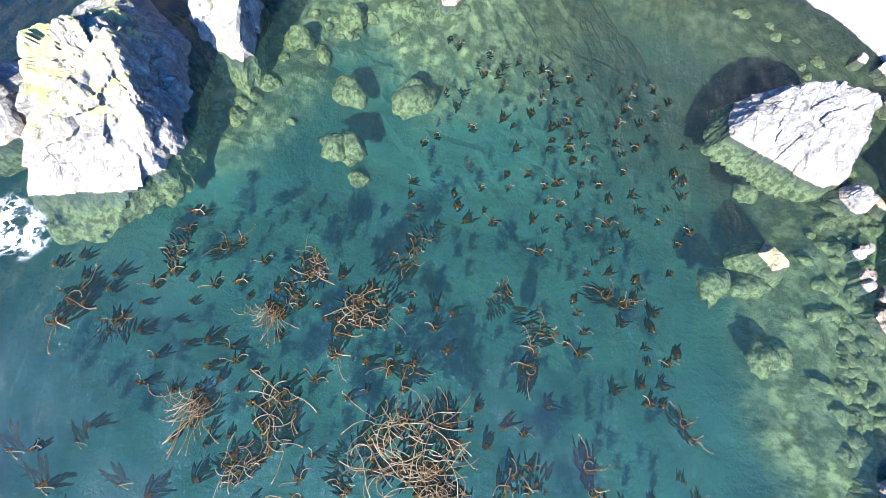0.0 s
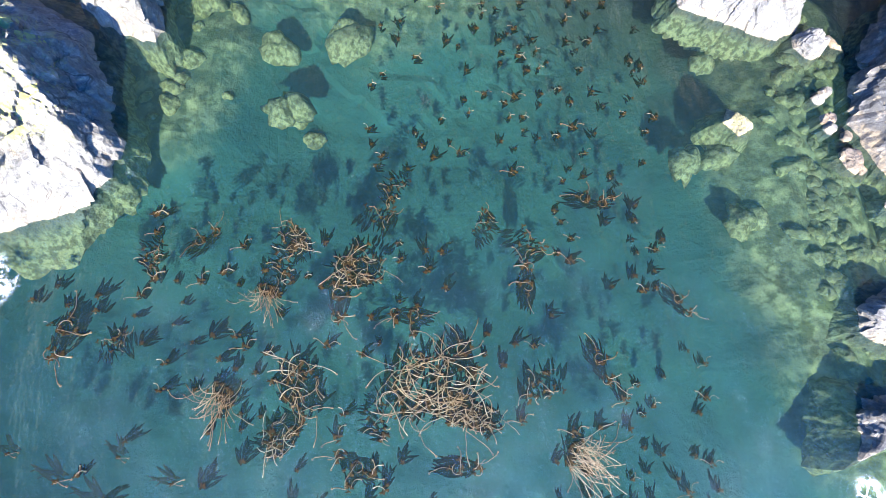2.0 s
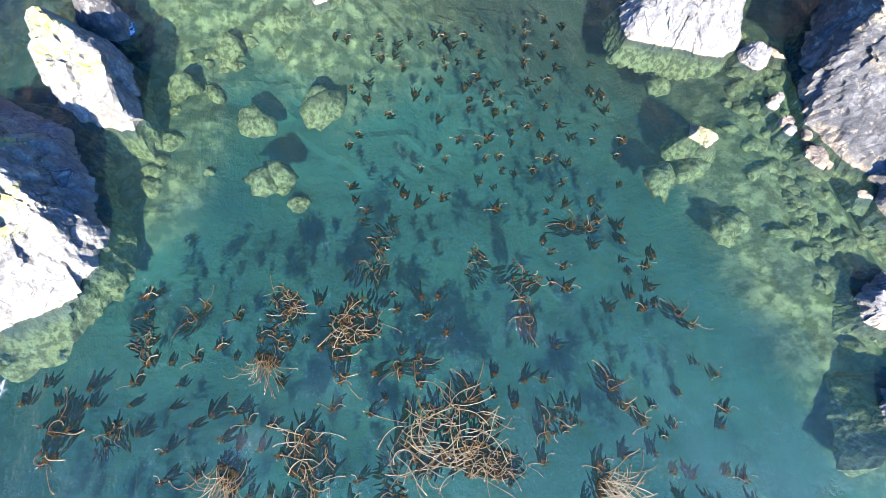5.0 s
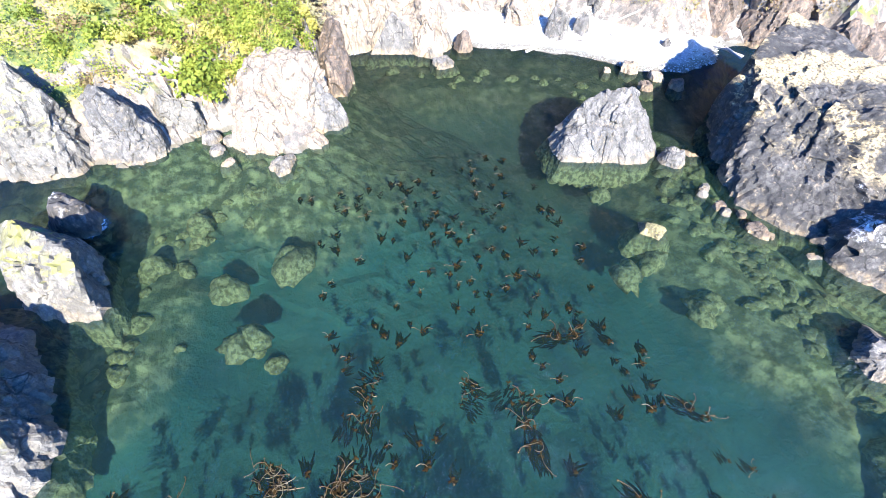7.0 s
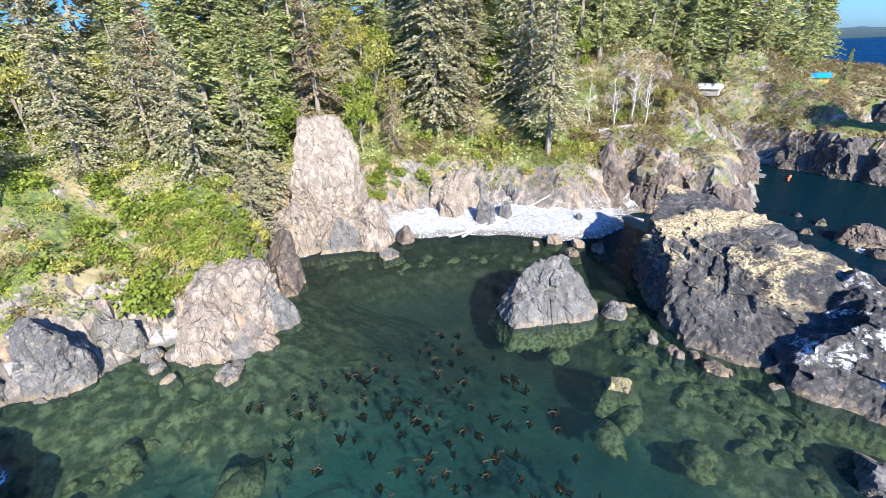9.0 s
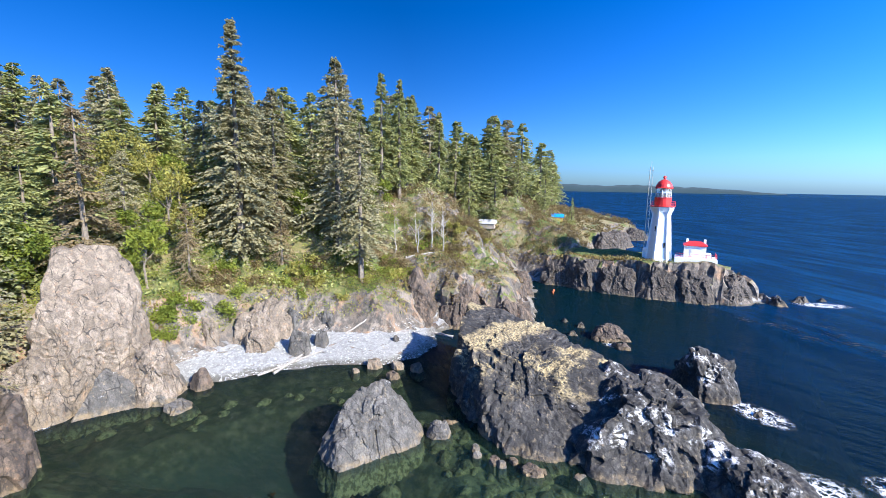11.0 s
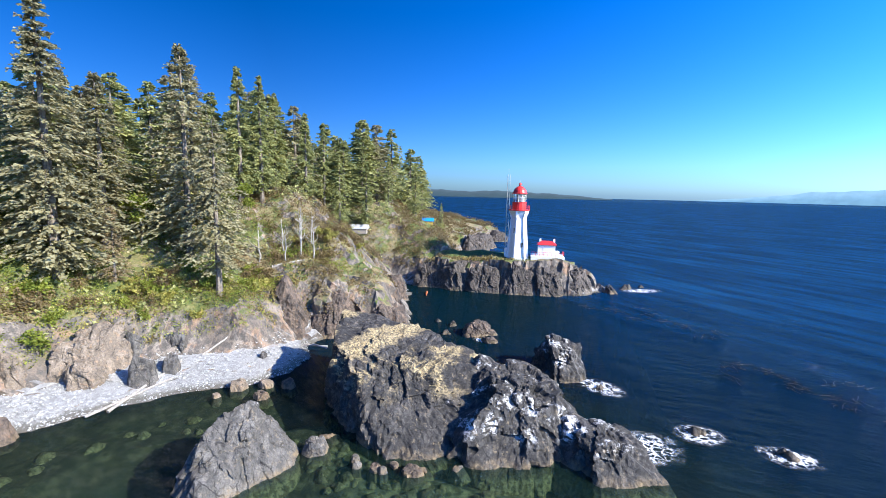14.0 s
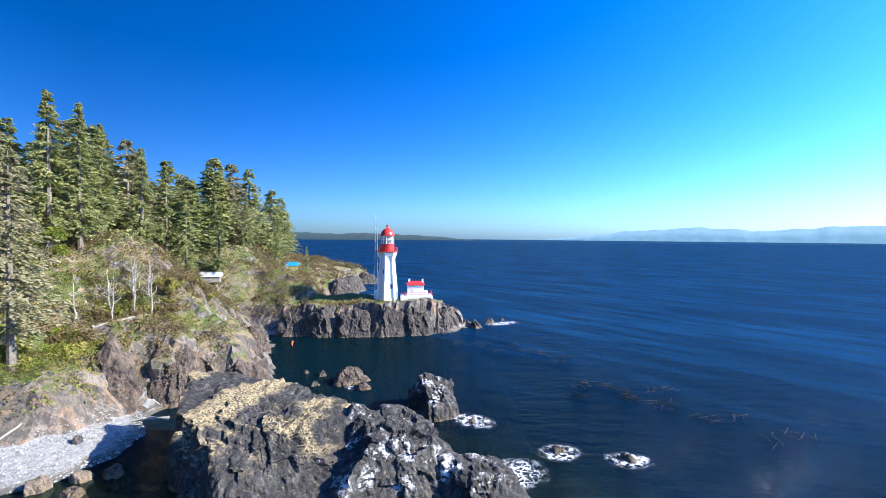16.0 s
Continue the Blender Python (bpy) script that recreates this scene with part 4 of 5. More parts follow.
for k, (x, y, kind) in enumerate(LEAFY):
    if k < 3:
        settle(leafy[k], x, y, ground_z(x, y) - 0.2)
    else:
        plant(leafy[kind], x, y, 0.85 + 0.06 * (k % 5), 70 * k)

bushes = [shrub(50, SALAL, "bright green leafy shrub on the slope"), shrub(51, SALAL, "green shrub clinging to the slope"), shrub(52, YELLOWLEAF, "yellow-green shrub on the slope"),
          shrub(53, DRYLEAF, "dry brown shrub on the cliff"), shrub(54, DRYLEAF, "grey leafless thicket of twigs", 500, 0.16), shrub(55, DARKFIR, "dark green low evergreen shrub")]
# centre x, y, spread x, y, how many, size, kinds
PATCHES = [(-42, -3, 3, 3.5, 34, 1.1, (0, 2, 1)), (-44, -12, 3, 4, 22, 1.4, (2, 0, 3)), (-40.3, -8.0, 0.9, 0.9, 9, 2.3, (0, 1)), (-49, -8, 4, 4, 26, 1.4, (0, 1, 2)), (-47, 1, 3, 2, 20, 1.3, (0, 1, 2)),
           (-55.5, 21, 1.5, 3, 24, 1.4, (0, 1)), (-57, 28, 2.5, 4, 22, 1.4, (3, 4, 1)), (-52.5, 38, 2.0, 3, 26, 1.5, (0, 2, 4)), (-49, 44, 2.2, 3, 26, 1.4, (0, 1, 2)), (-47, 50, 2, 3, 18, 1.3, (0, 3, 2)),
           (-48, 58, 3, 4, 26, 1.2, (0, 3, 4)), (-44, 66, 3, 5, 26, 1.2, (3, 4, 2)), (-47, 78, 4, 6, 70, 1.3, (3, 4, 4, 2))]
PATCHES += [(-52, 90, 4, 6, 34, 1.4, (3, 4, 1)), (-48, 104, 4, 6, 30, 1.3, (3, 5, 2)), (-47, 122, 4, 8, 26, 1.5, (5, 3, 0)), (-62, 32, 4, 8, 30, 1.8, (0, 1, 5)), (-58, 2, 4, 8, 24, 1.8, (1, 5, 0)),
            (-32, 96, 5, 1.5, 18, 0.6, (3, 2)), (-20, 97.5, 5, 1.2, 10, 0.5, (3, 5)), (-63, 62, 4, 12, 24, 2.0, (5, 1)), (-70, 15, 6, 12, 24, 2.0, (5, 1, 2))]
brng = np.random.default_rng(9)
jobs = []
for x, y, sx, sy, count, size, pick in PATCHES:
    for _ in range(count):
        jobs.append((x + brng.normal(0, sx * 0.6), y + brng.normal(0, sy * 0.6), size * brng.uniform(0.55, 1.25), brng.choice(pick)))
bz = heights([j[:2] for j in jobs])
for i, b in enumerate(bushes):
    settle(b, *((-46 - i, -2.0 - i) if i < 3 else (-50, 70 + 3 * i)), ground_z(*((-46 - i, -2.0 - i) if i < 3 else (-50, 70 + 3 * i))) - 0.1)
placed = 0
for (x, y, s, kind), z in zip(jobs, bz):
    turn = brng.uniform(0, 360)
    if z > 3.2 and placed < 285 and x > -60:
        plant(bushes[kind], x, y, s, turn, sink=0.2 * s, z=z)
        placed += 1


def cover(name, seed, box, count, per, size, tall, material, label, least=3.4, patch=-0.15):
    """Low leafy growth that hugs the ground in uneven patches."""
    g = np.random.default_rng(seed)
    xy = np.c_[g.uniform(box[0], box[1], count), g.uniform(box[2], box[3], count)]
    z, d = coast_height(xy, True)
    zx = coast_height(xy + (0.6, 0), True)[0]
    keep = (z > least) & (np.abs(zx - z) < 1.3) & (value_noise(np.c_[xy, z * 0], 0.16, seed, 3) > patch)
    xy, z = xy[keep], z[keep]
    n = len(xy)
    o = np.repeat(np.c_[xy, z], per, 0)
    h = np.repeat(tall * (0.5 + 0.5 * g.random(n)), per)
    o = o + np.c_[g.normal(0, 0.45, (n * per, 2)), g.random(n * per) * h - 0.05]
    w = g.normal(0, 1, (n * per, 3)) + (0, 0, 0.35)
    w /= np.linalg.norm(w, axis=1, keepdims=True)
    L = size * g.uniform(0.6, 1.4, (n * per, 1))
    vv, ff = sprays(o, w, L, L * 0.36, g)
    tagged(mesh_object(name, vv, ff, material), label, "undergrowth", kind="stuff")


cover("green_undergrowth", 301, (-85, -38, -40, 62), 12000, 14, 0.20, 1.2, SALAL, "bright green low growth on the slopes", patch=-0.22)
cover("yellow_undergrowth", 302, (-85, -38, -40, 66), 8000, 12, 0.20, 1.0, YELLOWLEAF, "yellow-green low growth on the slopes", patch=0.05)
cover("brown_thicket", 303, (-66, -33, 50, 140), 8000, 12, 0.28, 1.3, DRYLEAF, "dry brown thicket on the seaward slope", patch=-0.12)
cover("dark_undergrowth", 304, (-110, -48, -50, 150), 7000, 7, 0.5, 1.4, DARKFIR, "dark undergrowth beneath the trees", patch=-0.1)
cover("far_thicket", 306, (-80, -36, 118, 245), 5000, 7, 0.6, 1.6, DRYLEAF, "brown and green thicket of the farther point", patch=-0.2)
cover("tawny_scrub", 305, (-58, -38, 0, 62), 3500, 12, 0.20, 0.9, DRYLEAF, "tawny dry scrub along the cliff edge", patch=0.1)

# dry grass over the open slopes
def grass():
    g = np.random.default_rng(12)
    areas = [(-43, 62, 5, 10), (-46, 80, 6, 10), (-46, 100, 7, 10), (-28, 96.5, 10, 1.5), (-43, 50, 3, 4), (-42, -4, 4, 5), (-56, 14, 3, 4), (-50, 30, 3, 6), (-46, 115, 6, 12)]
    xy = np.concatenate([np.c_[g.normal(a, c * 0.6, 1100), g.normal(b, d * 0.6, 1100)] for a, b, c, d in areas])
    z = heights(xy)
    xy, z = xy[z > 3], z[z > 3]
    n = len(xy)
    o = np.c_[xy, z - 0.1]
    w = np.c_[g.normal(0, 0.5, (n, 2)), np.ones(n)]
    w /= np.linalg.norm(w, axis=1, keepdims=True)
    L = g.uniform(0.35, 0.9, (n, 1))
    v, f = sprays(o, w, L, L * 0.16, g)
    tagged(mesh_object("dry_grass", v, f, foliage("dry_grass_blades", (0.19, 0.14, 0.05), (0.32, 0.26, 0.11))), "tawny dry grass on the cliff tops", "grass", kind="stuff")


grass()

# ---- the lighthouse on the promontory ----
WHITE = plain("white_paint", (0.80, 0.80, 0.78), 0.5, vary=0.10, scale=1.2)
RED = plain("red_paint", (0.62, 0.03, 0.025), 0.45, vary=0.2, scale=2)
STEEL = plain("grey_steel", (0.42, 0.43, 0.44), 0.4, metal=0.8)
DARK = plain("dark_opening", (0.03, 0.035, 0.04), 0.4)
glass_nodes = Nodes("lantern_glass", 0.03)
glass_nodes.b.inputs["Transmission Weight"].default_value = 0.85
GLASS = glass_nodes.done((0.85, 0.92, 0.95))


def lathe(profile, sides, turn=0.0):
    """A solid of revolution, with few sides for a faceted tower. profile: r, z upwards."""
    bm = bmesh.new()
    rings = []
    for r, z in profile:
        rings.append([bm.verts.new((r * math.cos(a), r * math.sin(a), z)) for a in (2 * math.pi * k / sides + turn for k in range(sides))])
    for lo, hi in zip(rings, rings[1:]):
        for k in range(sides):
            bm.faces.new((lo[k], lo[(k + 1) % sides], hi[(k + 1) % sides], hi[k]))
    bm.faces.new(rings[0][::-1])
    bm.faces.new(rings[-1])
    return bm


def block(x0, y0, z0, x1, y1, z1, bevel=0.0):
    bm = bmesh.new()
    bmesh.ops.create_cube(bm, size=1, matrix=Matrix.Translation(((x0 + x1) / 2, (y0 + y1) / 2, (z0 + z1) / 2)) @ Matrix.Diagonal((x1 - x0, y1 - y0, z1 - z0, 1)))
    if bevel:
        bmesh.ops.bevel(bm, geom=bm.edges[:], offset=bevel, segments=2, affect="EDGES")
    return bm


def bar(a, b, r=0.025, sides=6):
    v, f = tube([a, b], (r, r), sides)
    bm = bmesh.new()
    vs = [bm.verts.new(q) for q in v]
    for q in f:
        bm.faces.new([vs[i] for i in q])
    return bm


def lighthouse(x, y, z):
    t = empty("lighthouse", (x, y, z))
    hexa = radians(20)
    tower = part("tower", lathe([(2.45, -1.2), (2.45, 0.3), (2.3, 0.35), (1.62, 9.4), (1.7, 9.9), (2.05, 10.6), (2.3, 11.0), (2.3, 11.15)], 6, hexa), WHITE, t)
    for k in range(6):
        a = hexa + k * math.pi / 3
        c, s = math.cos(a), math.sin(a)
        rib = bmesh.new()
        w = 0.16
        ring = []
        for r, h in ((2.75, -1.2), (2.62, 0.4), (1.80, 9.4), (1.95, 10.0), (2.35, 10.9)):
            ring.append([rib.verts.new((r * c - w * s, r * s + w * c, h)), rib.verts.new((r * c + w * s, r * s - w * c, h)),
                         rib.verts.new(((r - 0.7) * c + w * s, (r - 0.7) * s - w * c, h)), rib.verts.new(((r - 0.7) * c - w * s, (r - 0.7) * s + w * c, h))])
        for lo, hi in zip(ring, ring[1:]):
            for i in range(4):
                rib.faces.new((lo[i], lo[(i + 1) % 4], hi[(i + 1) % 4], hi[i]))
        rib.faces.new(ring[0][::-1])
        rib.faces.new(ring[-1])
        part("buttress", rib, WHITE, t)
    for a, h in ((-110, 6.6), (-50, 3.2)):
        win = part("window", block(-0.22, -0.12, -0.55, 0.22, 0.12, 0.55, 0.02), DARK, t, "narrow dark window")
        r = (2.3 - 0.072 * h) * 0.9
        win.matrix_basis = pose(r * math.cos(radians(a)), r * math.sin(radians(a)), h, 0, 0, a + 90)
    part("gallery", lathe([(2.2, 11.15), (2.5, 11.25), (2.5, 11.42), (1.5, 11.42)], 18), RED, t, "red gallery floor")
    part("watch_room", lathe([(1.62, 11.4), (1.62, 13.0), (1.72, 13.05), (1.72, 13.15), (1.5, 13.15)], 18), RED, t, "red drum under the lantern")
    part("lantern_glass", lathe([(1.45, 13.15), (1.45, 15.05)], 12), GLASS, t, "clear lantern glass")
    part("lens", lathe([(0.25, 13.1), (0.5, 13.5), (0.55, 14.1), (0.5, 14.6), (0.2, 15.0)], 10), STEEL, t, "grey lamp inside the lantern")
    for k in range(12):
        a = 2 * math.pi * k / 12
        part("glazing_bar", bar((1.5 * math.cos(a), 1.5 * math.sin(a), 13.1), (1.5 * math.cos(a), 1.5 * math.sin(a), 15.1), 0.045), WHITE, t)
    part("lantern_ring", lathe([(1.53, 14.05), (1.56, 14.1), (1.53, 14.15), (1.42, 14.12)], 18), WHITE, t)
    part("dome", lathe([(1.75, 15.0), (1.78, 15.12), (1.62, 15.3), (1.45, 15.85), (1.05, 16.4), (0.5, 16.75), (0.25, 16.85)], 18), RED, t, "red domed roof")
    part("ventilator", lathe([(0.22, 16.8), (0.2, 17.1), (0.36, 17.2), (0.3, 17.45), (0.08, 17.6)], 10), RED, t)
    part("lightning_rod", bar((0, 0, 17.5), (0, 0, 18.1), 0.03), STEEL, t)
    for h in (11.85, 12.3):
        n = 24
        v, f = tube([(2.42 * math.cos(2 * math.pi * k / n), 2.42 * math.sin(2 * math.pi * k / n), h) for k in range(n + 1)], [0.03] * (n + 1), 5)
        ob = mesh_object("rail", v, f, RED, t)
    for k in range(16):
        a = 2 * math.pi * k / 16
        part("rail_post", bar((2.42 * math.cos(a), 2.42 * math.sin(a), 11.4), (2.42 * math.cos(a), 2.42 * math.sin(a), 12.33), 0.03), RED, t)
    part("entrance", block(-3.0, -0.8, -0.6, -2.0, 0.6, 2.2, 0.04), WHITE, t, "small white entrance block")
    return tagged(t, "white ribbed concrete lighthouse with red lantern dome", "lighthouse")


lighthouse(-16.2, 100.0, 7.2)


def annex(x, y, z):
    t = empty("foghorn_house", (x, y, z), 8)
    part("platform", block(-0.6, -2.4, -1.6, 7.0, 2.6, 1.15, 0.05), WHITE, t, "white concrete platform")
    part("wall", block(1.0, -1.4, 1.15, 4.9, 2.0, 3.7, 0.03), WHITE, t)
    roof = bmesh.new()
    lo = [roof.verts.new(q) for q in ((0.75, -1.65, 3.7), (5.15, -1.65, 3.7), (5.15, 2.25, 3.7), (0.75, 2.25, 3.7))]
    eav = [roof.verts.new(q) for q in ((0.75, -1.65, 3.82), (5.15, -1.65, 3.82), (5.15, 2.25, 3.82), (0.75, 2.25, 3.82))]
    hi = [roof.verts.new(q) for q in ((1.9, 0.3, 4.55), (4.0, 0.3, 4.55))]
    roof.faces.new(lo[::-1])
    for k in range(4):
        roof.faces.new((lo[k], lo[(k + 1) % 4], eav[(k + 1) % 4], eav[k]))
    roof.faces.new((eav[0], eav[1], hi[1], hi[0]))
    roof.faces.new((eav[2], eav[3], hi[0], hi[1]))
    roof.faces.new((eav[1], eav[2], hi[1]))
    roof.faces.new((eav[3], eav[0], hi[0]))
    part("roof", roof, RED, t, "red hipped roof")
    for a in (1.3, 4.5):
        part("chimney", block(a, 1.2, 3.7, a + 0.45, 1.65, 4.9, 0.03), WHITE, t)
    part("door", block(2.2, -1.47, 1.15, 3.0, -1.38, 3.05), WHITE, t, "white door")
    part("horn_block", block(5.0, -1.2, 1.15, 5.9, 1.0, 2.2, 0.04), WHITE, t)
    posts = [(-0.4 + 0.9 * k, -2.3) for k in range(9)] + [(6.85, -2.3 + 0.95 * k) for k in range(1, 6)]
    for px, py in posts:
        part("rail_post", bar((px, py, 1.1), (px, py, 2.15), 0.03), RED, t)
    for h in (1.6, 2.1):
        part("rail", bar((-0.4, -2.3, h), (6.85, -2.3, h), 0.03), RED, t)
        part("rail", bar((6.85, -2.3, h), (6.85, 2.5, h), 0.03), RED, t)
    return tagged(t, "low white foghorn house with red roof and railing", "building")


annex(-12.6, 101.2, 6.9)


def radio_mast(x, y, z, h):
    t = empty("radio_mast", (x, y, z))
    feet = [(0.38 * math.cos(a), 0.38 * math.sin(a)) for a in (0.3, 2.4, 4.5)]
    for a, b in feet:
        part("leg", bar((a, b, 0), (a, b, h), 0.035, 4), STEEL, t)
    n = int(h / 0.9)
    for k in range(n):
        i = k % 3
        a, b = feet[i], feet[(i + 1) % 3]
        part("brace", bar((*a, k * h / n), (*b, (k + 1) * h / n), 0.02, 3), STEEL, t)
        part("brace", bar((*b, k * h / n), (*feet[(i + 2) % 3], (k + 1) * h / n), 0.02, 3), STEEL, t)
    part("antenna", bar((0, 0, h), (0, 0, h + 1.2), 0.025, 4), STEEL, t)
    for k in range(3):
        part("crossarm", bar((-0.6, 0, h - 0.8 - 1.4 * k), (0.6, 0, h - 0.8 - 1.4 * k), 0.025, 4), STEEL, t)
    return tagged(t, "slender grey lattice radio mast behind the lighthouse", "mast")


radio_mast(-19.4, 102.4, 6.8, 20.0)


def shed(x, y, roof_mat, wall_mat, label, w=5.0, d=4.0, h=2.4, turn=20):
    t = empty("shed", (x, y, ground_z(x, y) - 0.3), turn)
    part("wall", block(-w / 2, -d / 2, 0, w / 2, d / 2, h), wall_mat, t)
    bm = bmesh.new()
    q = [bm.verts.new(p) for p in ((-w / 2 - .3, -d / 2 - .3, h), (w / 2 + .3, -d / 2 - .3, h), (w / 2 + .3, d / 2 + .3, h), (-w / 2 - .3, d / 2 + .3, h), (-w / 2 - .3, 0, h + 1), (w / 2 + .3, 0, h + 1))]
    for f in ((0, 1, 5, 4), (2, 3, 4, 5), (1, 2, 5), (3, 0, 4), (3, 2, 1, 0)):
        bm.faces.new([q[i] for i in f])
    part("roof", bm, roof_mat, t)
    return tagged(t, label, "shed")


shed(-56, 95.5, plain("grey_roofing", (0.40, 0.40, 0.40), 0.7), plain("weathered_boards", (0.28, 0.24, 0.2), 0.8), "grey-roofed shed at the forest edge", 4.0, 3.0, 1.3)
shed(-51, 131, plain("blue_tarp", (0.01, 0.24, 0.80), 0.4), plain("yellow_boards", (0.5, 0.35, 0.08), 0.7), "small shelter under a bright blue tarp", 3.2, 2.6, 1.6)


# ---- dead trees and driftwood ----
def snag(seed, height, label):
    g = np.random.default_rng(seed)
    t = empty("dead_tree")
    zs = np.linspace(0, height, 7)
    line = np.c_[np.cumsum(g.normal(0, 0.10, (7, 2)), 0), zs]
    v, f = tube(line, 0.13 * (1 - zs / height * 0.85), 6)
    mesh_object("trunk", v, f, DEADWOOD, t)
    for k in range(10):
        i = g.uniform(0.3, 0.95)
        a = np.array([np.interp(i * height, zs, line[:, j]) for j in range(3)])
        d = g.uniform(0, 6.28)
        L = height * 0.32 * (1.1 - i)
        b = a + (math.cos(d) * L * 0.6, math.sin(d) * L * 0.6, L * 0.35)
        c = b + (math.cos(d + 0.5) * L * 0.4, math.sin(d + 0.5) * L * 0.4, L * 0.5)
        v, f = tube([a, b, c], (0.05, 0.035, 0.012), 4)
        mesh_object("branch", v, f, DEADWOOD, t)
    return tagged(t, label, "dead tree", "dead trees on the slope")


snags = [snag(1, 7.5, "bleached leafless tree with forked branches"), snag(2, 6, "grey leafless standing trunk on the slope")]
for k, (x, y) in enumerate([(-45.2, 58.2), (-46.5, 56.0), (-47, 60.5), (-48, 57.5), (-46.2, 62.5), (-49, 63), (-44.0, 60.0), (-50, 54)]):
    z = ground_z(x, y)
    if k < 2:
        settle(snags[k], x, y, z - 0.1, 30 * k)
    else:
        plant(snags[k % 2], x, y, 0.8 + 0.1 * (k % 4), 77 * k, z=z)


def log(x0, y0, x1, y1, r, material, label, lift=0.0, z0=None, z1=None):
    g = np.random.default_rng(int(abs(x0 * 31 + y1 * 7)))
    a = np.array((x0, y0, (max(ground_z(x0, y0), 0.05) if z0 is None else z0) + r * 0.6 + lift))
    b = np.array((x1, y1, (max(ground_z(x1, y1), 0.05) if z1 is None else z1) + r * 0.6 + lift))
    s = np.linspace(0, 1, 8)[:, None]
    line = a + (b - a) * s
    line[1:-1] += g.normal(0, r * 0.35, (6, 3)) * (1, 1, 0.3)
    v, f = tube(line, r * (1 - 0.45 * s[:, 0]) * g.uniform(0.9, 1.1, 8), 7)
    return tagged(mesh_object("driftwood_log", v, f, material), label, "driftwood", "driftwood logs on the beach")


log(-43.4, 26.2, -45.0, 35.6, 0.16, DEADWOOD, "long bleached drift log on the pebbles")
log(-44.4, 24.8, -43.2, 33.0, 0.14, DEADWOOD, "bleached drift log beside another")
log(-52.2, 27.2, -47.6, 29.6, 0.20, DEADWOOD, "bleached drift log below the cliff")
log(-44.0, 37.5, -41.5, 43.0, 0.14, DEADWOOD, "thin white drift log on the upper beach")
log(-47.5, 54.0, -44.0, 57.6, 0.22, DEADWOOD, "fallen bleached trunk on the cliff edge")
log(-43.6, 58.5, -39.5, 58.0, 0.16, DEADWOOD, "fallen bleached branch on the cliff edge")
for k in range(5):
    log(-36.2 + 0.5 * k, 46.2 + 0.4 * (k % 2), -33.0 + 0.3 * k, 47.8 - 0.5 * k, 0.11 + 0.02 * (k % 3), DEADWOOD, "white driftwood piled against the rock", lift=0.12 * k, z0=1.0, z1=0.9)
log(-33.6, 86.4, -32.4, 83.2, 0.22, plain("rusty_wood", (0.48, 0.13, 0.04), 0.7), "orange-brown log lying at the water's edge")


def pebbles():
    g = np.random.default_rng(3)
    v0, f0 = ICO[3]
    b0 = np.array([(1, 0, 0), (-1, 0, 0), (0, 1, 0), (0, -1, 0), (0, 0, 0.8), (0, 0, -0.8)], float)
    faces = [(0, 2, 4), (2, 1, 4), (1, 3, 4), (3, 0, 4)]
    xy = np.c_[g.uniform(-55, -32, 26000), g.uniform(13, 50, 26000)]
    xy = np.concatenate([xy, np.c_[g.uniform(-50, -37, 3000), g.uniform(86, 94, 3000)]])
    z, d = coast_height(xy, True)
    ok = (z > 0.03) & (z < 2.4) & (d > 0)
    xy, z = xy[ok], z[ok]
    n = len(xy)
    r = 0.045 + 0.13 * g.random(n) ** 5
    a = g.uniform(0, 6.28, n)
    c, s = np.cos(a)[:, None], np.sin(a)[:, None]
    q = b0[None] * (r[:, None, None] * g.uniform(0.6, 1.3, (n, 6, 1)))
    v = np.stack([q[..., 0] * c - q[..., 1] * s, q[..., 0] * s + q[..., 1] * c, q[..., 2]], -1) + np.c_[xy, z + r * 0.2][:, None]
    f = (np.arange(n)[:, None, None] * 6 + np.array(faces)[None]).reshape(-1, 3)
    m = Nodes("pebble_stone", 0.8)
    rnd = m.t.nodes.new("ShaderNodeNewGeometry").outputs["Random Per Island"]
    col = m.mix(rnd, (0.17, 0.17, 0.165), (0.42, 0.42, 0.40))
    tagged(mesh_object("pebbles", v.reshape(-1, 3), f.tolist(), m.done(col)), "pale grey pebbles covering the beach", "pebbles", kind="stuff")


pebbles()

# ---- kelp ----
STIPE = plain("golden_kelp_stipe", (0.090, 0.048, 0.0065), 0.5, vary=0.8, scale=2.5)
TUFT = plain("brown_kelp_tuft", (0.026, 0.0145, 0.003), 0.8, vary=0.8, scale=5)
PALESTIPE = plain("bleached_kelp_stipe", (0.155, 0.115, 0.058), 0.45, vary=0.45, scale=2)
BLADE = plain("brown_kelp_blade", (0.0050, 0.0042, 0.0020), 0.95, vary=0.6, scale=3)
for node in [*BLADE.node_tree.nodes, *TUFT.node_tree.nodes]:
    if node.type == "BSDF_PRINCIPLED":
        node.inputs["Specular IOR Level"].default_value = 0.08


def strand(g, start, heading, length, curl, r, sides=4, n=9):
    p = [np.array(start, float)]
    a = heading
    for _ in range(n - 1):
        a += curl / n + g.normal(0, 0.16)
        p.append(p[-1] + np.array((math.cos(a), math.sin(a), 0)) * length / (n - 1))
    p = np.array(p)
    p[:, 2] = start[2] + np.abs(g.normal(0, 0.012, n))
    return tube(p, r * np.linspace(0.55, 1.25, n), sides), p[-1], a


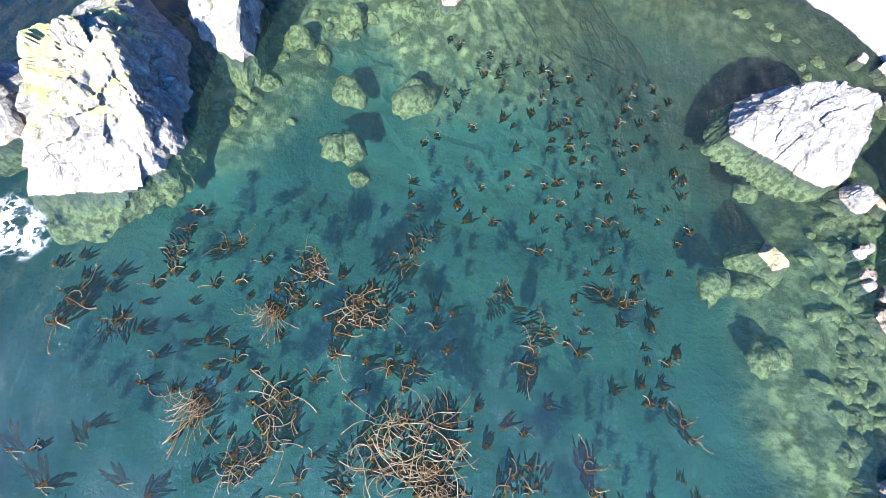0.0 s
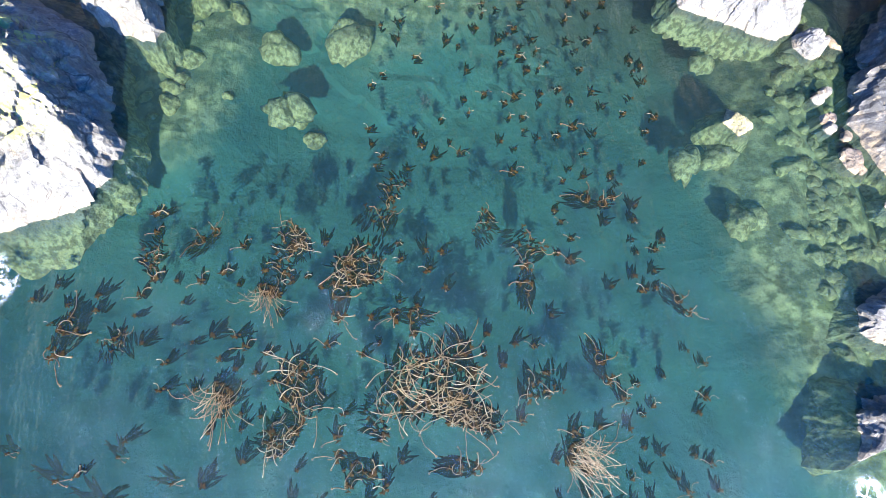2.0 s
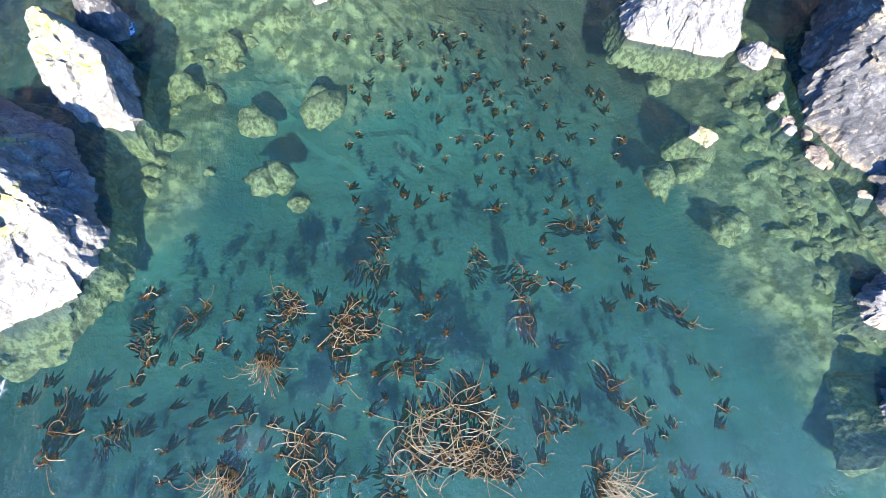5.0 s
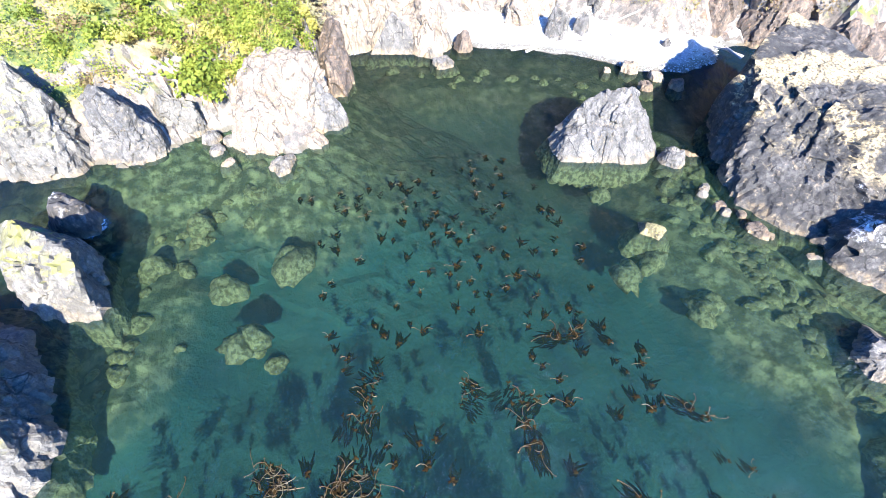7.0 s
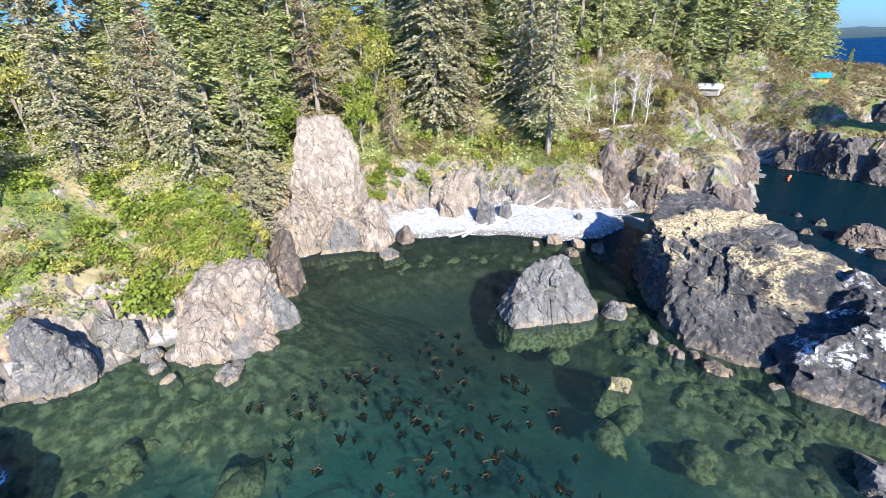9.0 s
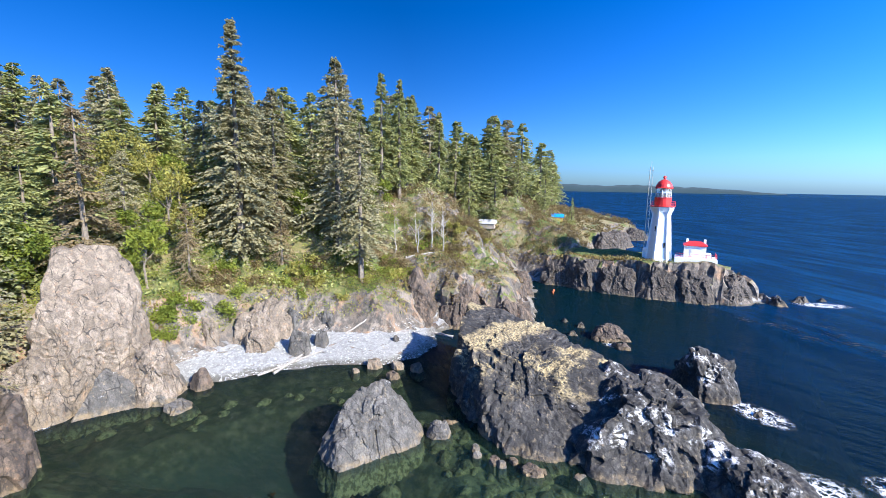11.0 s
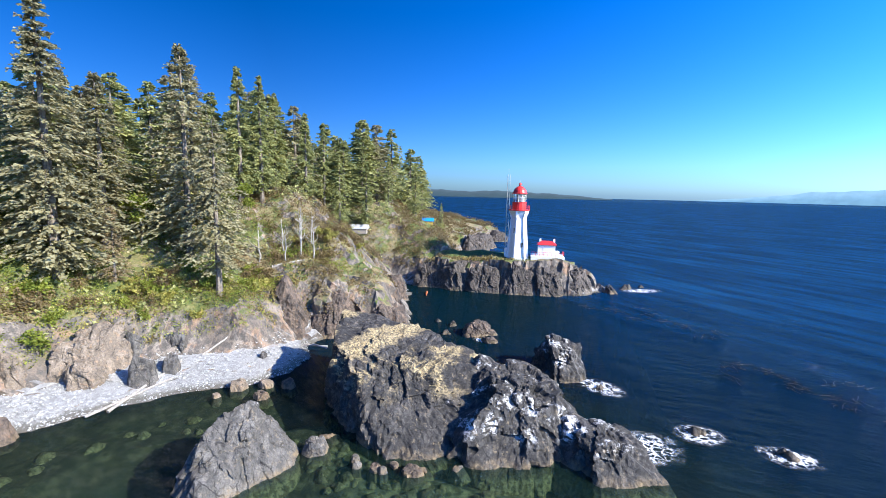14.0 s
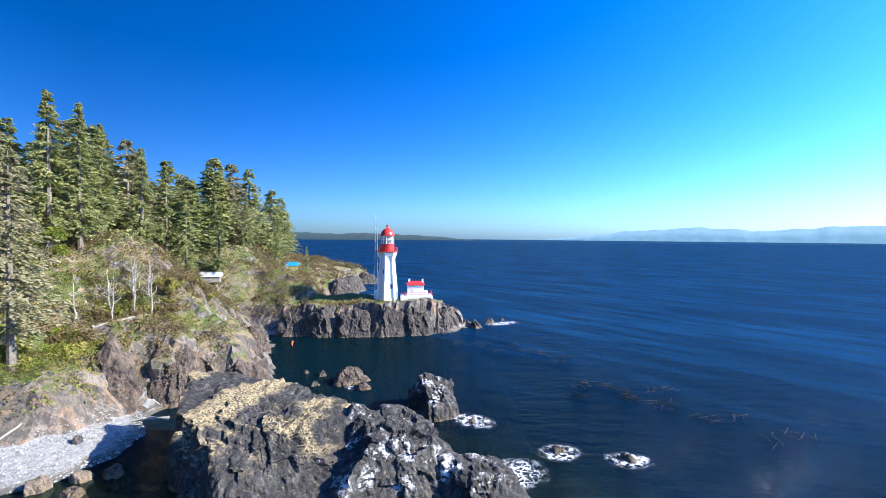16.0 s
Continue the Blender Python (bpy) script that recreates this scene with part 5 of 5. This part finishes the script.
def ribbon(g, start, heading, length, width, dive):
    n = 6
    a = heading
    p = [np.array(start, float)]
    for k in range(n - 1):
        a += g.normal(0, 0.14)
        p.append(p[-1] + np.array((math.cos(a), math.sin(a), -dive / n)) * length / (n - 1))
    p = np.array(p)
    w = width * np.sin(np.linspace(0.35, 2.9, n))[:, None]
    side = np.array((-math.sin(heading), math.cos(heading), 0.25))
    v = np.concatenate([p + side * w, p - side * w, p + (0, 0, 0.02)])
    f = []
    for k in range(n - 1):
        f += [(k, k + 1, 2 * n + k + 1, 2 * n + k), (2 * n + k, 2 * n + k + 1, n + k + 1, n + k)]
    return v, f


TRAIL = math.atan2(0.38, -0.92)


def kelp(seed, strands, spread, length, blades, curl=1.2, pale=0.3, fan=None, trail=None, reach=1.0, squash=0.55, label="clump of golden-brown bull kelp afloat"):
    """Bulbs with short brown tufts, curved stipes lying on the water, and dark blades that hang below."""
    g = np.random.default_rng(seed)
    t = empty("kelp_clump")
    gold, white, leaf, tuft = [], [], [], []
    lie = g.uniform(0, math.pi)

    def spot():
        r0, b = spread * math.sqrt(g.random()), g.uniform(0, 6.28)
        u, w = r0 * math.cos(b), squash * r0 * math.sin(b)
        return u * math.cos(lie) - w * math.sin(lie), u * math.sin(lie) + w * math.cos(lie)

    def head(x, y):
        for _ in range(g.integers(4, 8)):
            tuft.append(ribbon(g, (x, y, 0.03), g.uniform(0, 6.28), g.uniform(0.06, 0.19), g.uniform(0.02, 0.045), 0.3))

    for k in range(strands):
        start = (*spot(), 0.02 + 0.05 * g.random())
        a = g.normal(fan, 0.35) if fan is not None else lie + math.pi * g.integers(0, 2) + g.normal(0, 0.75)
        piece, end, last = strand(g, start, a, length * g.uniform(0.35, 1.25), g.normal(0, curl), 0.0165)
        (white if g.random() < pale else gold).append(piece)
        if strands < 20 or k % 3 == 0:
            head(*start[:2])
        if g.random() < 0.6:
            mesh_object("float_bulb", b0_ball * 0.05 + end, BALL_F, STIPE, t, smooth=True)
    for k in range(max(2, blades // 12)):
        head(*spot())
    for k in range(blades):
        start = (*spot(), -0.06 - 0.55 * g.random())
        leaf.append(ribbon(g, start, (TRAIL if trail is None else trail) + g.normal(0, 0.30 / reach), reach * g.uniform(0.3, 0.95), g.uniform(0.04, 0.10), g.uniform(0.6, 2.0)))
    if strands < 20:
        for piece in gold:
            mesh_object("stipe", *piece, STIPE, t, smooth=True)
        for piece in white:
            mesh_object("stipe", *piece, PALESTIPE, t, smooth=True)
        gold = white = []
    for name, pieces, m in (("stipe", gold, STIPE), ("pale_stipe", white, PALESTIPE), ("blade", leaf, BLADE), ("tuft", tuft, TUFT)):
        if pieces:
            v, f = joined(pieces)
            tagged(mesh_object(name, v, f, m, t, smooth=True), kind="stuff")
    return tagged(t, label, "kelp", "kelp floating in the cove")


ball_bm = bmesh.new()
bmesh.ops.create_icosphere(ball_bm, subdivisions=1, radius=1)
b0_ball = np.array([v.co[:] for v in ball_bm.verts])
BALL_F = [tuple(v.index for v in f.verts) for f in ball_bm.faces]
ball_bm.free()

tangles = [kelp(1, 84, 2.1, 1.9, 260, 1.7, 0.35, squash=0.75, label="great tangle of golden and bleached bull kelp"), kelp(2, 34, 0.8, 1.9, 110, 1.2, 0.25, fan=-0.5, label="long sheaf of golden bull kelp"),
           kelp(3, 24, 1.4, 1.3, 150, 1.9, 0.3, label="loose tangle of brown bull kelp"), kelp(4, 8, 0.95, 0.95, 60, 2.2, 0.35, squash=0.4, label="small tangle of golden kelp strands"),
           kelp(5, 55, 0.8, 2.2, 50, 0.8, 0.5, fan=0.9, label="pale fanned sheaf of bull kelp"), kelp(6, 6, 1.2, 0.8, 50, 1.8, 0.4, squash=0.5, label="scattered kelp strands and brown tufts")]
# x, y, kind, turn, scale
TANGLES = [(0.5, 1.2, 0, 0, 1.15), (1.6, 2.8, 2, 40, 1.0), (0.4, -8.5, 1, 0, 1.0), (0.2, -4.9, 2, 10, 1.2), (-5.4, -2.2, 2, 70, 1.0), (-6.4, -1.9, 3, 0, 1.1), (-4.5, -6.8, 1, 20, 0.8), (3.9, 8.3, 4, 0, 1.0), (-2.6, -16.0, 3, 0, 1.3),
           (-10.3, -0.2, 3, 50, 1.0), (-9.5, 11.0, 3, 90, 1.1), (-7.0, 7.1, 3, 130, 1.1), (-7.4, -5.6, 2, 200, 0.8), (-8.7, -1.2, 3, 170, 1.0), (-0.2, 10.3, 3, 30, 1.1), (-6.6, -12.6, 3, 80, 0.9), (-7.4, -10.1, 3, 140, 0.9), (-2.2, -13.7, 3, 200, 0.8), (3.7, -2.4, 3, 250, 1.0)]
TANGLES += [(0.7, 7.1, 3, 10, 1.2), (4.2, 2.8, 3, 100, 1.0), (2.3, -5.6, 2, 120, 0.9), (-4.8, 6.8, 3, 190, 1.1), (-8.1, 4.6, 3, 240, 0.9), (-3.1, 0.3, 3, 280, 1.0), (6.8, 10.1, 3, 300, 0.9), (-3.3, 15.3, 3, 45, 0.9), (-6.2, -6.0, 3, 75, 1.0), (-3.9, -3.2, 3, 15, 1.2), (2.1, 3.9, 2, 60, 0.8), (-0.9, 3.2, 3, 35, 1.2), (1.9, -1.2, 3, 95, 0.9)]
used = set()
for k, (x, y, kind, turn, s) in enumerate(TANGLES):
    kind = 5 if kind == 3 and k % 2 else kind
    m = pose(x, y, 0.0, 0, 0, turn)
    if kind in used:
        c = copy_thing(tangles[kind], m)
    else:
        c = tangles[kind]
        c.matrix_basis = m
        used.add(kind)
    c.scale = (s, s, 1)
tufts = [kelp(10 + k, k % 3, 0.17, 0.36 + 0.14 * (k % 3), 13, 1.5, 0.3, label="small kelp bulb with trailing brown blades") for k in range(7)]
krng = np.random.default_rng(21)
spots = [(-2.8, 7.8), (4.6, -13.0), (4.5, -18.4), (5.8, -15.3), (6.3, -10.5), (3.5, -14.2), (2.2, -12.5), (4.3, -9.0)]
while len(spots) < 285:
    if krng.random() < 0.62:
        x, y = krng.uniform(-9.5, 7.5), krng.uniform(-18, 16)
    else:
        x, y = krng.uniform(-27, -9), krng.uniform(-2, 16)
        if krng.random() > 0.35 + 0.65 * math.exp(-((y - 7) / 6) ** 2):
            continue
    dense = value_noise(np.array([[x, y, 0.0]]), 0.22, 91, 2)[0]
    if dense > -0.12 and min((x - a) ** 2 + (y - b) ** 2 for a, b in spots) > 0.5 and not (x < -5 and y < -13.2) and y < 17 - 0.15 * max(0, x):
        spots.append((x, y))
for k, (x, y) in enumerate(spots):
    m = pose(x, y, 0, 0, 0, krng.uniform(-35, 35))
    c = tufts[k] if k < 7 else copy_thing(tufts[k % 7], m)
    c.matrix_basis = m
    s = krng.uniform(0.6, 1.25)
    c.scale = (s, s, 1)
# olive fronds that stream along the current
OLIVE = plain("olive_kelp_frond", (0.030, 0.024, 0.006), 0.8, vary=0.6, scale=2)
stream = kelp(50, 2, 0.16, 0.7, 9, 0.8, 0.0, fan=0.95, trail=math.pi + 0.95, reach=1.6, label="olive bull kelp streaming along the current")
for o in stream.children:
    if o.name.startswith("blade"):
        o.data.materials[0] = OLIVE
for k, (x, y, s) in enumerate([(6.0, -11.6, 1.0), (4.6, -13.2, 1.1), (5.2, -17.6, 1.0), (6.2, -15.0, 0.9), (3.6, -15.0, 1.1), (6.6, -18.5, 0.9), (2.8, -12.6, 0.8), (6.8, -8.8, 0.8), (4.0, -10.2, 0.9), (7.2, -13.0, 1.0), (2.4, -17.2, 0.8)]):
    m = pose(x, y, -0.03, 0, 0, 12 * (k % 3) - 10)
    c = stream if k == 0 else copy_thing(stream, m)
    c.matrix_basis = m
    c.scale = (s, s, 1)
# far kelp on the open sea
far_kelp = kelp(40, 10, 2.8, 1.6, 90, 1.5, 0.0, label="dark bed of kelp on the open sea")
for k, (x, y, s) in enumerate([(26.1, 59.2, 1.2), (33.3, 53.6, 1.3), (19.1, 78.6, 1.4), (10.0, 89.8, 1.6), (20.7, 64.1, 1.0), (36.9, 47.0, 1.4), (18.7, 61.0, 1.3), (8.1, 84.9, 1.5), (2.3, 88.3, 1.2), (28, 57, 1.0), (23.5, 61, 1.1), (14, 82, 1.3), (30, 62, 1.0)]):
    c = far_kelp if k == 0 else copy_thing(far_kelp, pose(x, y, 0))
    c.matrix_basis = pose(x, y, 0, 0, 0, 50 * k)
    c.scale = (s * 1.3, s * 0.8, 1)


# ---- surf ----
def foam_material():
    n = Nodes("sea_foam", 0.6)
    lace = n.voronoi(1.7, "DISTANCE_TO_EDGE")["Distance"]
    f = n.ramp(n.noise(1.3, 8, 0.75), 0.48, 0.60)
    web = n.math("MULTIPLY", n.ramp(lace, 0.10, 0.02), n.ramp(n.noise(0.7, 4), 0.42, 0.58))
    a = n.math("MAXIMUM", f, web)
    uv = n.t.nodes.new("ShaderNodeTexCoord").outputs["Object"]
    ln = n.node("ShaderNodeVectorMath", Vector=uv)
    ln.operation = "LENGTH"
    a = n.math("MULTIPLY", a, n.ramp(n.math("ADD", ln.outputs["Value"], n.math("MULTIPLY", n.noise(0.9), 0.6)), 1.25, 0.7))
    n.put(n.b.inputs["Alpha"], a)
    return n.done((0.85, 0.88, 0.9), n.bump(n.noise(6), 0.6, 0.08))


FOAM = foam_material()


def foam(x, y, rx, ry, turn):
    v = [(math.cos(k * math.pi / 16) * 1.15, math.sin(k * math.pi / 16) * 1.15, 0) for k in range(32)]
    ob = mesh_object("surf_foam", v, [tuple(range(32))], FOAM)
    ob.matrix_basis = pose(x, y, 0.035, 0, 0, turn)
    ob.scale = (rx, ry, 1)
    tagged(ob, "white lacy surf foam around rocks", "foam", "surf", "stuff")


for q in ((10.8, 43.4, 2.8, 2.0, 20), (17.4, 42.2, 2.8, 1.9, 0), (2.2, 50.6, 3.4, 2.2, -30), (4.5, 39.0, 5.2, 3.2, 20), (12, 109, 6, 2.5, 30), (-36, 155, 4, 2, 60), (-14, 60.8, 2.2, 1.2, 0), (-28.5, -16.0, 1.6, 1.4, 0), (-5.6, -20.4, 2.4, 1.6, 60), (-50.5, 6.2, 2.6, 1.2, 60), (6.9, 23.4, 1.5, 1.1, 30)):
    foam(*q)


# ---- the far shores ----
def far_ridge(name, a, b, tops, seed, material, label, depth=250):
    """A long hill from a to b (x, y) with uneven height."""
    n = 120
    s = np.linspace(0, 1, n)
    a, b = np.array(a, float), np.array(b, float)
    line = a + (b - a) * s[:, None]
    h = np.interp(s, np.linspace(0, 1, len(tops)), tops)
    h = h * (1 + 0.16 * value_noise(np.c_[s * 40, s * 0, s * 0], 1.0, seed, 4))
    back = line / np.linalg.norm(line, axis=1, keepdims=True) * depth
    rows = [np.c_[line, np.full(n, -2.0)], np.c_[line, h * 0.12], np.c_[line + back * 0.5, h], np.c_[line + back, h * 0.3 - 2]]
    v = np.concatenate(rows)
    f = []
    for r in range(3):
        for k in range(n - 1):
            f.append((r * n + k, r * n + k + 1, (r + 1) * n + k + 1, (r + 1) * n + k))
    return tagged(mesh_object(name, v, f, material, smooth=True), label, "hill", kind="structure")


# distance haze put into far hills as a tint and a faint glow
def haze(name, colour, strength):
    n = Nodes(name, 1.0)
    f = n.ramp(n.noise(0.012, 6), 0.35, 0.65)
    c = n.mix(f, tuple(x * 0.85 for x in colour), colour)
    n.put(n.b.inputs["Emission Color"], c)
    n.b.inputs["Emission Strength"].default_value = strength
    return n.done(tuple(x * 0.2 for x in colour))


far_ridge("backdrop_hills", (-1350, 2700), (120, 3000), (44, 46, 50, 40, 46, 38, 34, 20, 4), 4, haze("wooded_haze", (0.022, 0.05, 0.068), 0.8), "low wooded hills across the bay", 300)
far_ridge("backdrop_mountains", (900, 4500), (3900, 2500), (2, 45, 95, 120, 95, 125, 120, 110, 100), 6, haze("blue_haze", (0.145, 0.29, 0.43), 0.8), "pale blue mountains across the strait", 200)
